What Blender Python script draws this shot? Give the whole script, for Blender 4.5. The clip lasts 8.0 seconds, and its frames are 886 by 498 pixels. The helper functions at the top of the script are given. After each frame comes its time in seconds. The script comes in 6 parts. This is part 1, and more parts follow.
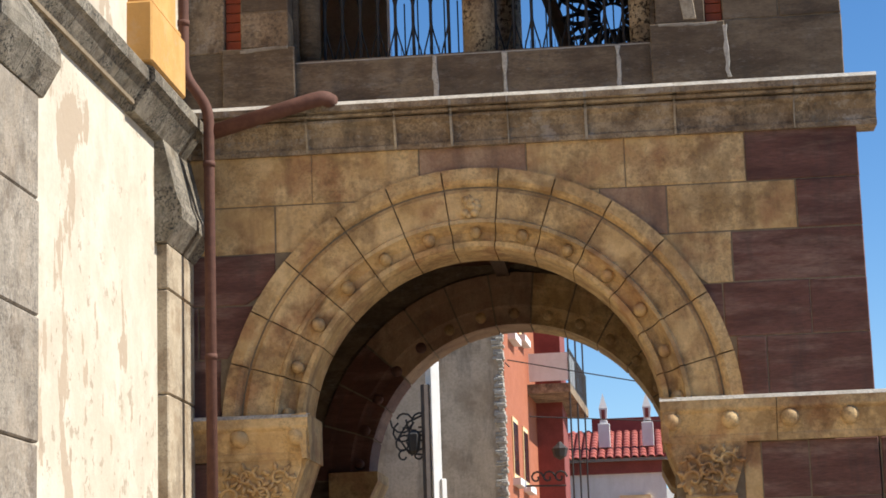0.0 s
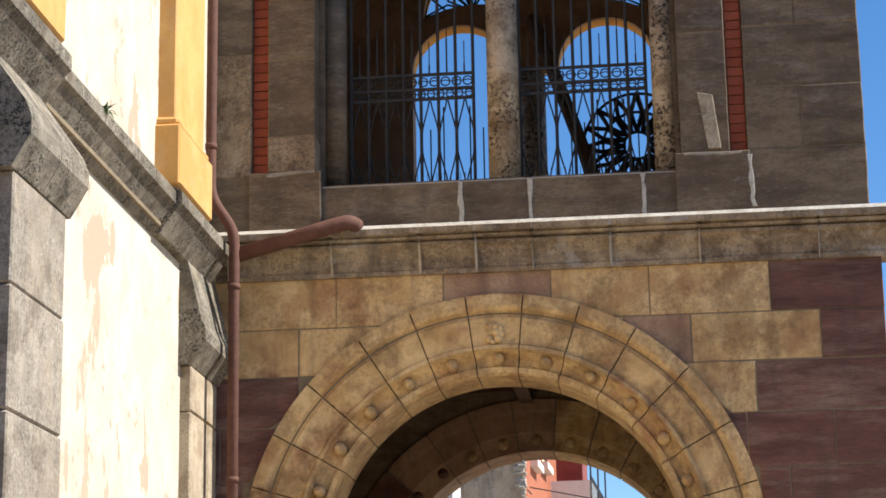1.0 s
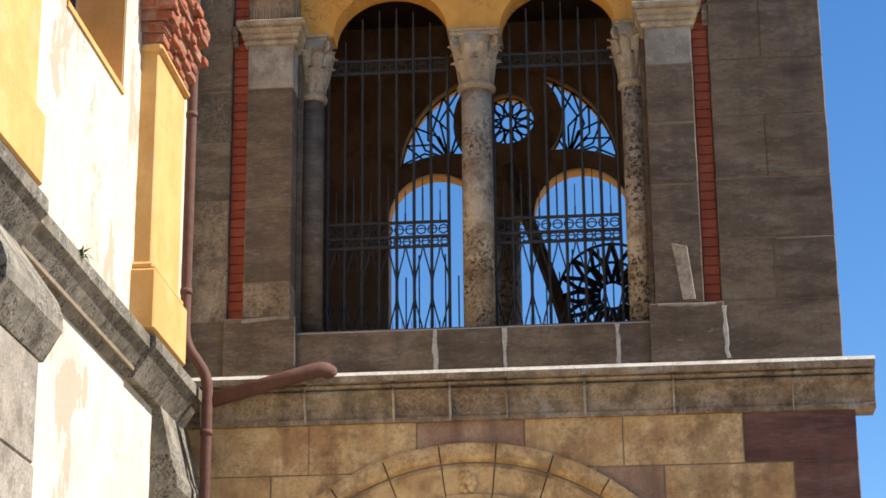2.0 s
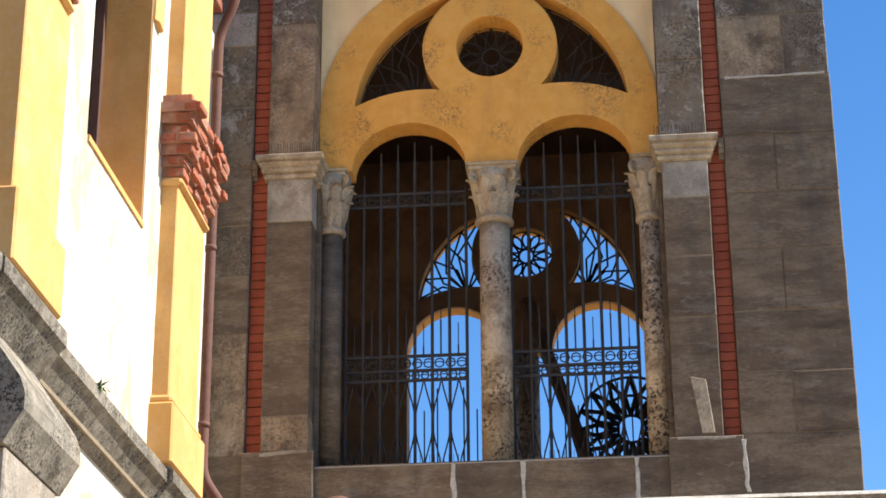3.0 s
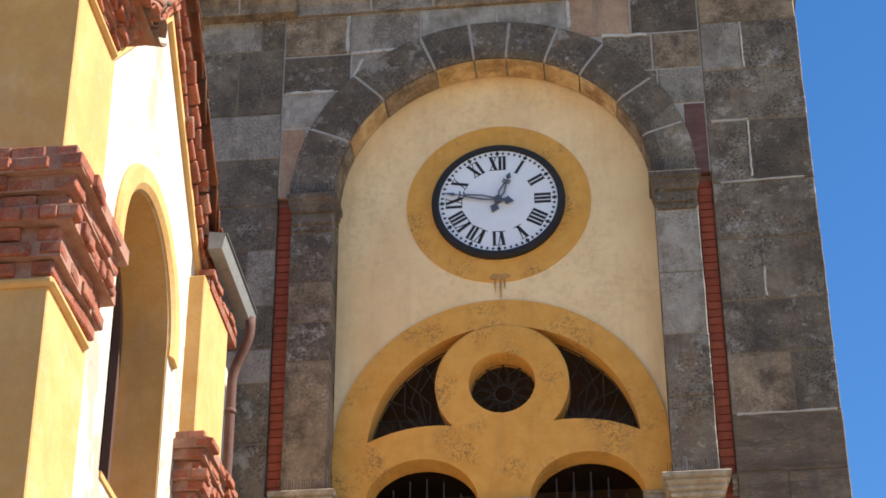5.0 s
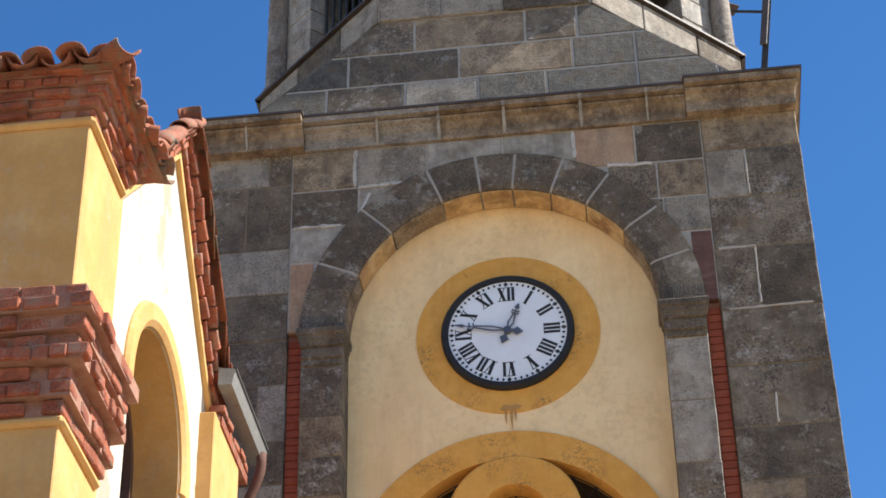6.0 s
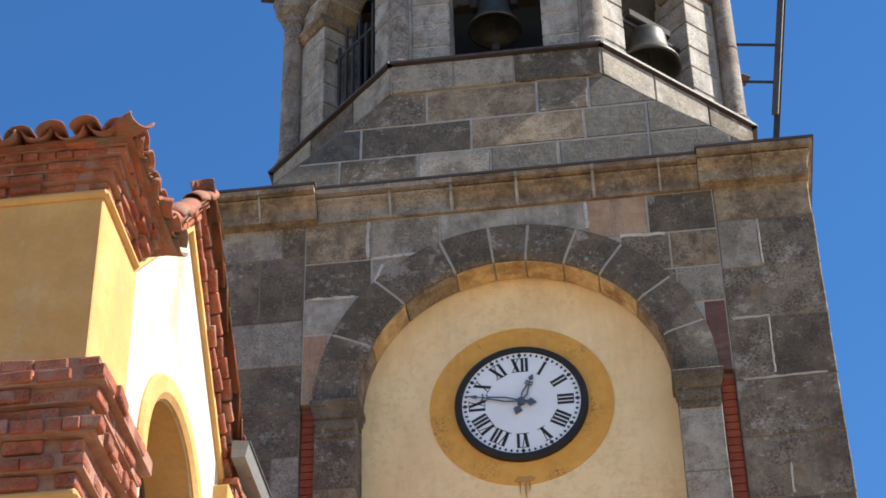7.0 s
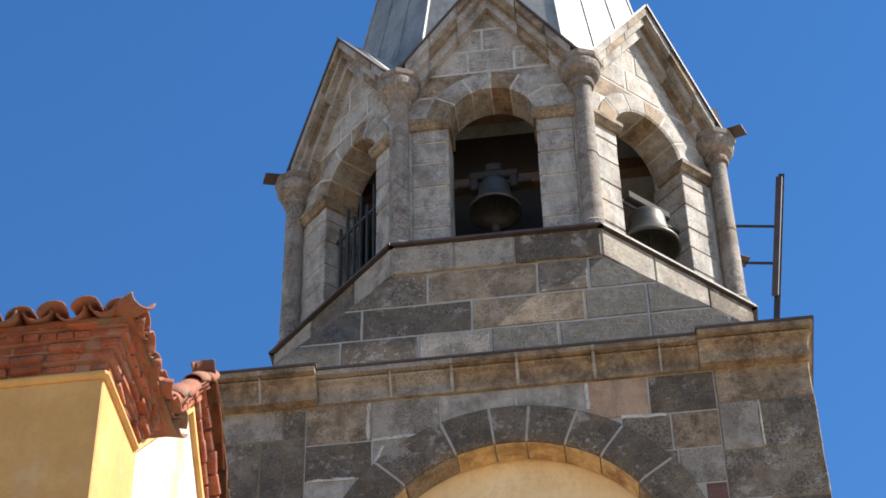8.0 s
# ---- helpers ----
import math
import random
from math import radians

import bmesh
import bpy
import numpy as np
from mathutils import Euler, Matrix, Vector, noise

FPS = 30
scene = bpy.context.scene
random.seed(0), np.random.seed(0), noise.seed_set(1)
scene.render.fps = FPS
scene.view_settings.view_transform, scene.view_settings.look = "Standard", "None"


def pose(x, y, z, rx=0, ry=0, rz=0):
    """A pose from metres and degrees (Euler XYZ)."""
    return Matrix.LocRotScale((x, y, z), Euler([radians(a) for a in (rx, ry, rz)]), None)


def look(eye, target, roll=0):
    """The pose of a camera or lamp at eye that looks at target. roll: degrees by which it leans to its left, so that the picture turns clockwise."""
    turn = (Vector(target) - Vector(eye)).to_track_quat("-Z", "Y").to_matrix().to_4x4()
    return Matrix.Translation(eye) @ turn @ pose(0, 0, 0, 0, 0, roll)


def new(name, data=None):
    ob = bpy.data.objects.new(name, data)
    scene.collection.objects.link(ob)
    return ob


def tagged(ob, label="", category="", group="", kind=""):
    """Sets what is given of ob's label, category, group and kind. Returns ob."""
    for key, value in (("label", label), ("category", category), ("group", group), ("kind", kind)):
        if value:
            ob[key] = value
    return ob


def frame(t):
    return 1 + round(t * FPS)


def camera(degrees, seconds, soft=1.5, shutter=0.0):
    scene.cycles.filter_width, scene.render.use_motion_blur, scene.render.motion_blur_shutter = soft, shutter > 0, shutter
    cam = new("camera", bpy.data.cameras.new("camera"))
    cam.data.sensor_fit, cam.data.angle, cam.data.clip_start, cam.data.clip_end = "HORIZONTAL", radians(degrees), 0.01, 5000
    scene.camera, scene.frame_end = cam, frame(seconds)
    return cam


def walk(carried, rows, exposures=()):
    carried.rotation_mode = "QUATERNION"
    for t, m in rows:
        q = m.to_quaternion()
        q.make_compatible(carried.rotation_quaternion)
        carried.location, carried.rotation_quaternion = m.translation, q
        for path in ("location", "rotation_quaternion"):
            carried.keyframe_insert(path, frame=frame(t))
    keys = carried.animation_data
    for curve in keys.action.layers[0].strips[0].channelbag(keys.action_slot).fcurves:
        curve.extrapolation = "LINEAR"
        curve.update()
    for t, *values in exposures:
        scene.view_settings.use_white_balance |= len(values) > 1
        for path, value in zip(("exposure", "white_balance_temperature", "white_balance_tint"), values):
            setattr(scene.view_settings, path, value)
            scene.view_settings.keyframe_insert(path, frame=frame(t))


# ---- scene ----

cam = camera(24.34, 8.0, soft=1.7)
EYE = Vector((0, 0, 1.6))
# seconds, degrees left of north, degrees up, lean
ROWS = [
    (0.0, 5.42, 10.77, -1.84), (0.5, 5.44, 12.88, -1.75), (1.0, 6.02, 14.28, -1.00), (1.5, 5.77, 16.67, -0.45),
    (1.7, 5.25, 17.42, -0.42), (2.8, 5.50, 21.20, -0.77), (3.0, 5.74, 22.11, -0.39), (3.5, 6.19, 24.71, -0.08),
    (4.0, 6.35, 26.92, -0.22), (4.5, 6.34, 28.78, -0.22), (5.0, 6.07, 31.47, -0.25), (5.2, 6.04, 32.37, -0.34),
    (6.3, 6.39, 35.80, -1.33), (6.5, 6.40, 36.10, -1.35), (7.0, 6.72, 37.14, -1.15), (7.5, 6.41, 39.77, -1.22),
    (8.0, 6.61, 42.18, -1.21),
]


def heading(yaw, pitch):
    a, b = radians(yaw), radians(pitch)
    return Vector((-math.sin(a) * math.cos(b), math.cos(a) * math.cos(b), math.sin(b)))


walk(cam, [(t, look(EYE, EYE + heading(yaw, pitch), roll)) for t, yaw, pitch, roll in ROWS],
     exposures=((0.0, 0.62), (1.0, 0.85), (1.5, 0.8), (3.0, 1.22), (3.5, 1.2), (4.5, 1.03), (5.0, 1.08), (6.5, 1.05), (8.0, 1.13)))

# ---- light: a high sun from the right, along the tower's front ----
SUN_UP, SUN_ROUND = 47.0, 0.3
scene.view_settings.exposure = 1.0
world = bpy.data.worlds.new("world")
scene.world = world
world.use_nodes = True
wn = world.node_tree.nodes
sky = wn.new("ShaderNodeTexSky")
sky.sky_type = "NISHITA"
sky.sun_disc = False
sky.sun_elevation = radians(SUN_UP)
sky.sun_rotation = radians(90 - SUN_ROUND)
sky.altitude = 1500
sky.air_density = 1.0
sky.dust_density = 0.0
sky.ozone_density = 2.0
wn["Background"].inputs[1].default_value = 0.1
deep = wn.new("ShaderNodeHueSaturation")
deep.inputs["Saturation"].default_value = 1.27
deep.inputs["Hue"].default_value = 0.503
world.node_tree.links.new(sky.outputs[0], deep.inputs["Color"])
world.node_tree.links.new(deep.outputs[0], wn["Background"].inputs[0])
sun_data = bpy.data.lights.new("sun", "SUN")
sun_data.energy = 5.0
sun_data.angle = radians(0.5)
sun_data.color = (1.0, 0.95, 0.87)
sun = new("sun", sun_data)
to_sun = Vector((math.cos(radians(SUN_UP)) * math.cos(radians(SUN_ROUND)), math.cos(radians(SUN_UP)) * math.sin(radians(SUN_ROUND)), math.sin(radians(SUN_UP))))
sun.matrix_world = look(to_sun * 60, (0, 0, 0))


# ---- materials ----
def surface(name, cols, grain=6.0, bump=0.3, rough=0.85, speck=0.0, speck_col=(0.02, 0.02, 0.02), vary=0.25, metal=0.0, stretch=(1, 1, 1), stain=0.0, stain_col=(0.05, 0.045, 0.04), bump_size=0.02, peel=0.0, peel_col=(0.5, 0.4, 0.3), blotch=0.0, bleach=0.0, grit=0.42, speck_area=(0.38, 0.55)):
    """cols: two or three colours blended by large and small noise and per object; speck: dark lichen or pits; stain: runs of dirt."""
    m = bpy.data.materials.new(name)
    m.use_nodes = True
    nt = m.node_tree
    n, l = nt.nodes, nt.links
    b = n["Principled BSDF"]
    b.inputs["Roughness"].default_value = rough
    b.inputs["Metallic"].default_value = metal
    geo = n.new("ShaderNodeNewGeometry")
    info = n.new("ShaderNodeObjectInfo")
    mp = n.new("ShaderNodeMapping")
    mp.inputs["Scale"].default_value = stretch
    l.new(geo.outputs["Position"], mp.inputs["Vector"])

    def tex(scale, detail=5.0, roughness=0.6):
        t = n.new("ShaderNodeTexNoise")
        t.inputs["Scale"].default_value = scale
        t.inputs["Detail"].default_value = detail
        t.inputs["Roughness"].default_value = roughness
        l.new(mp.outputs[0], t.inputs["Vector"])
        return t

    def calc(op, a, c):
        k = n.new("ShaderNodeMath")
        k.operation = op
        for i, v in enumerate((a, c)):
            if isinstance(v, (int, float)):
                k.inputs[i].default_value = v
            else:
                l.new(v, k.inputs[i])
        return k.outputs[0]

    def mix(f, a, c):
        k = n.new("ShaderNodeMix")
        k.data_type = "RGBA"
        for s, v in ((0, f), (6, a), (7, c)):
            if isinstance(v, tuple):
                k.inputs[s].default_value = (*v, 1)
            elif isinstance(v, (int, float)):
                k.inputs[s].default_value = v
            else:
                l.new(v, k.inputs[s])
        return k.outputs[2]

    def ramp(v, lo, hi):
        r = n.new("ShaderNodeMapRange")
        r.inputs[1].default_value, r.inputs[2].default_value = lo, hi
        l.new(v, r.inputs[0])
        return r.outputs[0]

    big, mid, fine = tex(grain * 0.25, 4), tex(grain, 6, 0.65), tex(grain * 9, 4, 0.7)
    v = calc("ADD", calc("MULTIPLY", big.outputs[0], 0.42), calc("MULTIPLY", mid.outputs[0], 0.58))
    v = ramp(v, 0.42, 0.58)
    v = calc("ADD", calc("MULTIPLY", v, 1 - vary), calc("MULTIPLY", info.outputs["Random"], vary))
    col = mix(v, cols[0], cols[1])
    if len(cols) > 2:
        col = mix(ramp(tex(grain * 0.6, 5).outputs[0], 0.5, 0.68), col, cols[2])
    col = mix(calc("MULTIPLY", ramp(fine.outputs[0], 0.4, 0.66), grit), col, tuple(c * 0.55 for c in cols[0]))
    if stain:
        run = n.new("ShaderNodeMapping")
        run.inputs["Scale"].default_value = (1.0, 1.0, 0.18)
        l.new(geo.outputs["Position"], run.inputs["Vector"])
        t = tex(2.6, 6, 0.7)
        l.new(run.outputs[0], t.inputs["Vector"])
        col = mix(calc("MULTIPLY", ramp(t.outputs[0], 0.5, 0.66), stain), col, stain_col)
    if blotch:
        shade = n.new('ShaderNodeMix')
        shade.data_type = 'RGBA'
        shade.blend_type = 'MULTIPLY'
        l.new(calc('MULTIPLY', ramp(tex(1.9, 9, 0.66).outputs[0], 0.5, 0.58), blotch), shade.inputs[0])
        l.new(col, shade.inputs[6])
        shade.inputs[7].default_value = (0.36, 0.31, 0.27, 1)
        col = shade.outputs[2]
    if bleach:
        col = mix(calc('MULTIPLY', ramp(tex(2.7, 9, 0.7).outputs[0], 0.56, 0.62), bleach), col, (0.5, 0.46, 0.4))
        fleck = calc('MULTIPLY', ramp(tex(15.0, 4, 0.7).outputs[0], 0.57, 0.63), ramp(tex(1.3, 3).outputs[0], 0.42, 0.6))
        col = mix(calc('MULTIPLY', fleck, bleach * 1.3), col, (0.52, 0.48, 0.42))
    if peel:
        pm = n.new('ShaderNodeMapping')
        pm.inputs['Scale'].default_value = (1.0, 1.0, 0.5)
        l.new(geo.outputs['Position'], pm.inputs['Vector'])
        t = tex(1.5, 7, 0.62)
        l.new(pm.outputs[0], t.inputs['Vector'])
        col = mix(calc('MULTIPLY', ramp(t.outputs[0], 0.578, 0.59), peel), col, peel_col)
        flake = calc('MULTIPLY', ramp(tex(5.0, 6, 0.7).outputs[0], 0.585, 0.6), ramp(tex(0.7, 2).outputs[0], 0.48, 0.56))
        col = mix(calc('MULTIPLY', flake, peel * 0.8), col, tuple(c * 0.8 for c in peel_col))
    if speck:
        patch = ramp(tex(grain * 0.4, 3).outputs[0], *speck_area)
        dots = ramp(tex(grain * 6, 3, 0.8).outputs[0], 0.5, 0.57)
        col = mix(calc("MULTIPLY", calc("MULTIPLY", patch, dots), speck), col, speck_col)
    l.new(col, b.inputs["Base Color"])
    if bump:
        bp = n.new("ShaderNodeBump")
        bp.inputs["Strength"].default_value = bump
        bp.inputs["Distance"].default_value = bump_size
        l.new(calc("ADD", calc("MULTIPLY", fine.outputs[0], 0.6), mid.outputs[0]), bp.inputs["Height"])
        l.new(bp.outputs[0], b.inputs["Normal"])
    return m


TAN = surface("tan_sandstone", [(0.55, 0.35, 0.145), (0.76, 0.55, 0.28), (0.42, 0.225, 0.1)], 3.4, 0.8, stain=0.45, stain_col=(0.16, 0.09, 0.05), speck=0.25, blotch=0.5, grit=0.22)
TAN_RED = surface("pinkish_sandstone", [(0.36, 0.215, 0.13), (0.47, 0.32, 0.2), (0.27, 0.145, 0.09)], 3.4, 0.6, stain=0.4)
RED = surface("red_sandstone", [(0.12, 0.05, 0.037), (0.2, 0.09, 0.067), (0.3, 0.185, 0.14)], 2.6, 0.6, stretch=(0.45, 0.45, 2.4), vary=0.35, stain=0.4, blotch=0.3)
BROWN = surface("brown_sandstone", [(0.132, 0.092, 0.057), (0.235, 0.172, 0.108), (0.11, 0.073, 0.043)], 3.4, 0.6, vary=0.5, stain=0.4, stretch=(0.6, 0.6, 1.8), speck=0.25, blotch=0.4, bleach=0.1)
GREY = surface("grey_sandstone", [(0.125, 0.092, 0.06), (0.305, 0.242, 0.167), (0.225, 0.148, 0.082)], 4.4, 0.8, vary=0.5, stain=0.4, speck=0.75, speck_col=(0.035, 0.03, 0.026), blotch=0.5, bleach=0.4)
UMBER = surface("umber_sandstone", [(0.105, 0.078, 0.05), (0.215, 0.165, 0.11), (0.165, 0.11, 0.062)], 5.0, 0.9, vary=0.5, stain=0.35, speck=0.8, speck_col=(0.03, 0.026, 0.022), blotch=0.45, bleach=0.35)
LIGHT = surface("light_grey_stone", [(0.26, 0.22, 0.17), (0.44, 0.385, 0.31), (0.31, 0.24, 0.165)], 4.5, 0.8, vary=0.5, stain=0.3, speck=0.4, blotch=0.5, bleach=0.3)
BELFRY = surface("belfry_limestone", [(0.34, 0.305, 0.26), (0.54, 0.495, 0.43), (0.4, 0.31, 0.22)], 4.5, 0.8, vary=0.5, stain=0.4, speck=0.4, blotch=0.5, bleach=0.2)
COLSTONE = surface("belfry_column_stone", [(0.2, 0.165, 0.13), (0.36, 0.31, 0.26), (0.28, 0.2, 0.14)], 3.0, 0.6, vary=0.4, stain=0.5, speck=0.5, blotch=0.5, bleach=0.2)
PALE = surface("pale_limestone", [(0.32, 0.28, 0.225), (0.44, 0.395, 0.325), (0.23, 0.19, 0.14)], 4.0, 0.5, stain=0.4, blotch=0.4)
OCHRE = surface("ochre_sandstone", [(0.26, 0.18, 0.105), (0.42, 0.315, 0.2), (0.16, 0.105, 0.065)], 4.4, 0.8, stain=0.4, speck=0.45, blotch=0.6, bleach=0.2)
ROUGH = surface("hammered_stone", [(0.1, 0.09, 0.075), (0.24, 0.21, 0.165), (0.17, 0.12, 0.07)], 9.0, 1.0, vary=0.4, speck=0.7, bump_size=0.05)
MORTAR = surface("lime_mortar", [(0.36, 0.32, 0.27), (0.46, 0.42, 0.36)], 8.0, 0.4)
MORTAR_DARK = surface("weathered_mortar", [(0.18, 0.135, 0.085), (0.26, 0.2, 0.13)], 8.0, 0.4)
COLUMN = surface("lichen_column_stone", [(0.44, 0.34, 0.21), (0.62, 0.5, 0.35), (0.3, 0.19, 0.11)], 3.4, 0.9, speck=1.0, speck_col=(0.06, 0.042, 0.03), blotch=0.65)
CAPSTONE = surface("carved_capital_stone", [(0.42, 0.34, 0.235), (0.55, 0.46, 0.33), (0.33, 0.24, 0.15)], 5.0, 0.5, stain=0.3, speck=0.3, blotch=0.35)
BRICK = surface("red_brick", [(0.29, 0.058, 0.025), (0.4, 0.095, 0.042)], 9.0, 0.3, vary=0.6)
BRICK_OLD = surface("weathered_brick", [(0.36, 0.08, 0.033), (0.55, 0.17, 0.078), (0.33, 0.19, 0.12)], 10.0, 1.0, vary=0.6, speck=0.5, blotch=0.45, bleach=0.22)
MORTAR_RED = surface("brick_mortar", [(0.3, 0.13, 0.08), (0.4, 0.22, 0.15)], 10.0, 0.5)
TILE = surface("terracotta_tile", [(0.28, 0.075, 0.032), (0.39, 0.13, 0.06), (0.2, 0.17, 0.12)], 7.0, 0.6, vary=0.8, speck=0.75, speck_col=(0.09, 0.085, 0.06))
MUSTARD = surface("mustard_render", [(0.67, 0.325, 0.056), (0.73, 0.375, 0.078)], 5.0, 0.2, vary=0.05, speck=0.75, speck_area=(0.52, 0.68), speck_col=(0.2, 0.11, 0.045), stain=0.24, stain_col=(0.36, 0.18, 0.06), grit=0.08)
CREAM = surface("cream_render", [(0.84, 0.6, 0.305), (0.9, 0.675, 0.37)], 1.6, 0.15, vary=0.05, stain=0.22, stain_col=(0.55, 0.34, 0.17), speck=0.15, speck_col=(0.35, 0.22, 0.12), grit=0.05)
YELLOW = surface("yellow_render", [(0.575, 0.31, 0.09), (0.65, 0.375, 0.128)], 2.2, 0.45, vary=0.05, stain=0.3, stain_col=(0.42, 0.24, 0.1), bleach=0.12, grit=0.12)
WHITE = surface("peeling_white_plaster", [(0.55, 0.49, 0.385), (0.63, 0.575, 0.47), (0.52, 0.44, 0.34)], 1.6, 0.4, vary=0.05, stain=0.2, stain_col=(0.42, 0.33, 0.25), peel=0.95, peel_col=(0.41, 0.325, 0.235), grit=0.15)
GRANITE = surface("lichen_granite", [(0.2, 0.175, 0.13), (0.39, 0.34, 0.265), (0.17, 0.13, 0.08)], 5.5, 1.0, speck=1.0, speck_col=(0.025, 0.025, 0.021), stain=0.3, blotch=0.65)
LEDGE_STONE = surface("weathered_ledge_stone", [(0.28, 0.2, 0.12), (0.5, 0.39, 0.25), (0.19, 0.13, 0.078)], 5.0, 0.8, stain=0.6, speck=0.4, blotch=0.5, bleach=0.4)
# lime for mortar; on the ledge tops it also stands in for sunlight
LIME = surface("pale_lime_and_sunlit_edge", [(0.5, 0.46, 0.39), (0.6, 0.56, 0.49), (0.34, 0.29, 0.23)], 5.0, 0.6, speck=0.3)
DARKWOOD = surface("dark_timber", [(0.09, 0.05, 0.028), (0.14, 0.08, 0.045)], 4.0, 0.4, stretch=(4, 0.6, 4))
PIPE = surface("brown_painted_pipe", [(0.095, 0.038, 0.025), (0.13, 0.055, 0.036)], 12.0, 0.05, rough=0.85, vary=0.1)
IRON = surface("dark_painted_iron", [(0.022, 0.02, 0.019), (0.04, 0.036, 0.033)], 14.0, 0.2, rough=0.7)
ZINC = surface("zinc_sheet", [(0.2, 0.2, 0.19), (0.27, 0.27, 0.26)], 3.0, 0.1, rough=0.5, metal=0.0)
FLASH = surface("dark_metal_flashing", [(0.055, 0.038, 0.03), (0.09, 0.065, 0.05)], 6.0, 0.15, rough=0.6)
LEAD = surface("weathered_lead_sheet", [(0.22, 0.225, 0.21), (0.3, 0.305, 0.29), (0.17, 0.17, 0.15)], 2.0, 0.3, rough=0.6, metal=0.0, stain=0.5)
DIAL = surface("enamel_dial", [(0.74, 0.76, 0.79), (0.8, 0.82, 0.84)], 2.0, 0.0, rough=0.35, vary=0.0, grit=0.03)
INK = surface("black_paint", [(0.012, 0.011, 0.012), (0.02, 0.018, 0.018)], 6.0, 0.0, rough=0.75)
STEEL = surface("grey_clock_hand", [(0.11, 0.11, 0.125), (0.15, 0.15, 0.165)], 6.0, 0.0, rough=0.4, metal=0.4)
BRONZE = surface("aged_bell_bronze", [(0.07, 0.066, 0.054), (0.115, 0.108, 0.088)], 6.0, 0.1, rough=0.5, metal=0.7)
GLASS_DARK = surface("dark_window_glass", [(0.02, 0.022, 0.026), (0.03, 0.032, 0.036)], 1.0, 0.0, rough=0.12)
FRAME_BROWN = surface("brown_window_frame", [(0.1, 0.05, 0.035), (0.13, 0.07, 0.05)], 8.0, 0.1, rough=0.5)
STUCCO = surface("grey_cement_stucco", [(0.58, 0.47, 0.34), (0.7, 0.58, 0.44), (0.46, 0.35, 0.24)], 2.0, 0.6, stain=0.5, blotch=0.25)
ORANGE = surface("orange_brick_facade", [(0.36, 0.11, 0.05), (0.44, 0.15, 0.075)], 14.0, 0.4, vary=0.1)
WALLRED = surface("dark_red_paint", [(0.22, 0.05, 0.04), (0.28, 0.07, 0.055)], 4.0, 0.1, vary=0.1)
REDROOF = surface("red_roof_tile", [(0.33, 0.062, 0.045), (0.44, 0.12, 0.09)], 6.0, 0.2, vary=0.5)
PAINT = surface("white_paint", [(0.74, 0.73, 0.7), (0.8, 0.79, 0.77)], 3.0, 0.1, vary=0.1, stain=0.1, grit=0.1)
PAVING = surface("stone_paving", [(0.29, 0.225, 0.15), (0.35, 0.28, 0.2)], 1.5, 0.3, vary=0.1)
LEAF = surface("wall_weed", [(0.05, 0.1, 0.025), (0.09, 0.15, 0.04)], 20.0, 0.1)
CHAMBER_STONE = surface("brown_chamber_stone", [(0.36, 0.225, 0.135), (0.46, 0.3, 0.19)], 3.0, 0.4, blotch=0.4)
# near-black: headstock timber, and the belfry's inner shade put into colour
NEAR_BLACK = surface("black_timber_and_shade", [(0.018, 0.014, 0.011), (0.032, 0.025, 0.02)], 3.0, 0.3)
ROOFWOOD = surface("ceiling_boards", [(0.15, 0.062, 0.028), (0.21, 0.095, 0.045)], 3.0, 0.3, stretch=(5, 0.5, 1))


# ---- mesh helpers ----
def thing(name, label, category, kind="", group="", at=(0, 0, 0)):
    ob = new(name)
    ob.location = at
    ob.empty_display_size = 0.1
    return tagged(ob, label, category, group, kind)


def mesh_of(bm, name, smooth=False):
    me = bpy.data.meshes.new(name)
    bmesh.ops.recalc_face_normals(bm, faces=bm.faces[:])
    bm.to_mesh(me)
    bm.free()
    if smooth:
        for p in me.polygons:
            p.use_smooth = True
    return me


def put(name, me, material, parent=None, m=None, label=""):
    ob = new(name, me)
    if not me.materials:
        me.materials.append(material)
    if m is not None:
        ob.matrix_basis = m
    if parent is not None:
        ob.parent = parent
    if label:
        ob["label"] = label
    return ob


def part(name, bm, material, parent=None, label="", m=None, smooth=False):
    return put(name, mesh_of(bm, name, smooth), material, parent, m, label)


def add_box(bm, x0, x1, y0, y1, z0, z1, bevel=0.0):
    vs = bmesh.ops.create_cube(bm, size=1.0)["verts"]
    for v in vs:
        v.co = Vector((x0 + (v.co.x + 0.5) * (x1 - x0), y0 + (v.co.y + 0.5) * (y1 - y0), z0 + (v.co.z + 0.5) * (z1 - z0)))
    if bevel:
        es = list({e for v in vs for e in v.link_edges})
        bmesh.ops.bevel(bm, geom=es, offset=bevel, segments=1, affect="EDGES", profile=0.5)
    return bm


def box(x0, x1, y0, y1, z0, z1, bevel=0.0):
    return add_box(bmesh.new(), x0, x1, y0, y1, z0, z1, bevel)


def add_prism(bm, poly, d0, d1, place):
    """A polygon swept from d0 to d1; place(a, b, d) gives the point."""
    v0 = [bm.verts.new(place(a, b, d0)) for a, b in poly]
    v1 = [bm.verts.new(place(a, b, d1)) for a, b in poly]
    bm.faces.new(v0)
    bm.faces.new(v1[::-1])
    for i in range(len(poly)):
        j = (i + 1) % len(poly)
        bm.faces.new((v0[j], v0[i], v1[i], v1[j]))
    return bm


def along_x(poly, x0, x1):
    """Profile of (y, z) swept along x."""
    return add_prism(bmesh.new(), poly, x0, x1, lambda a, b, d: (d, a, b))


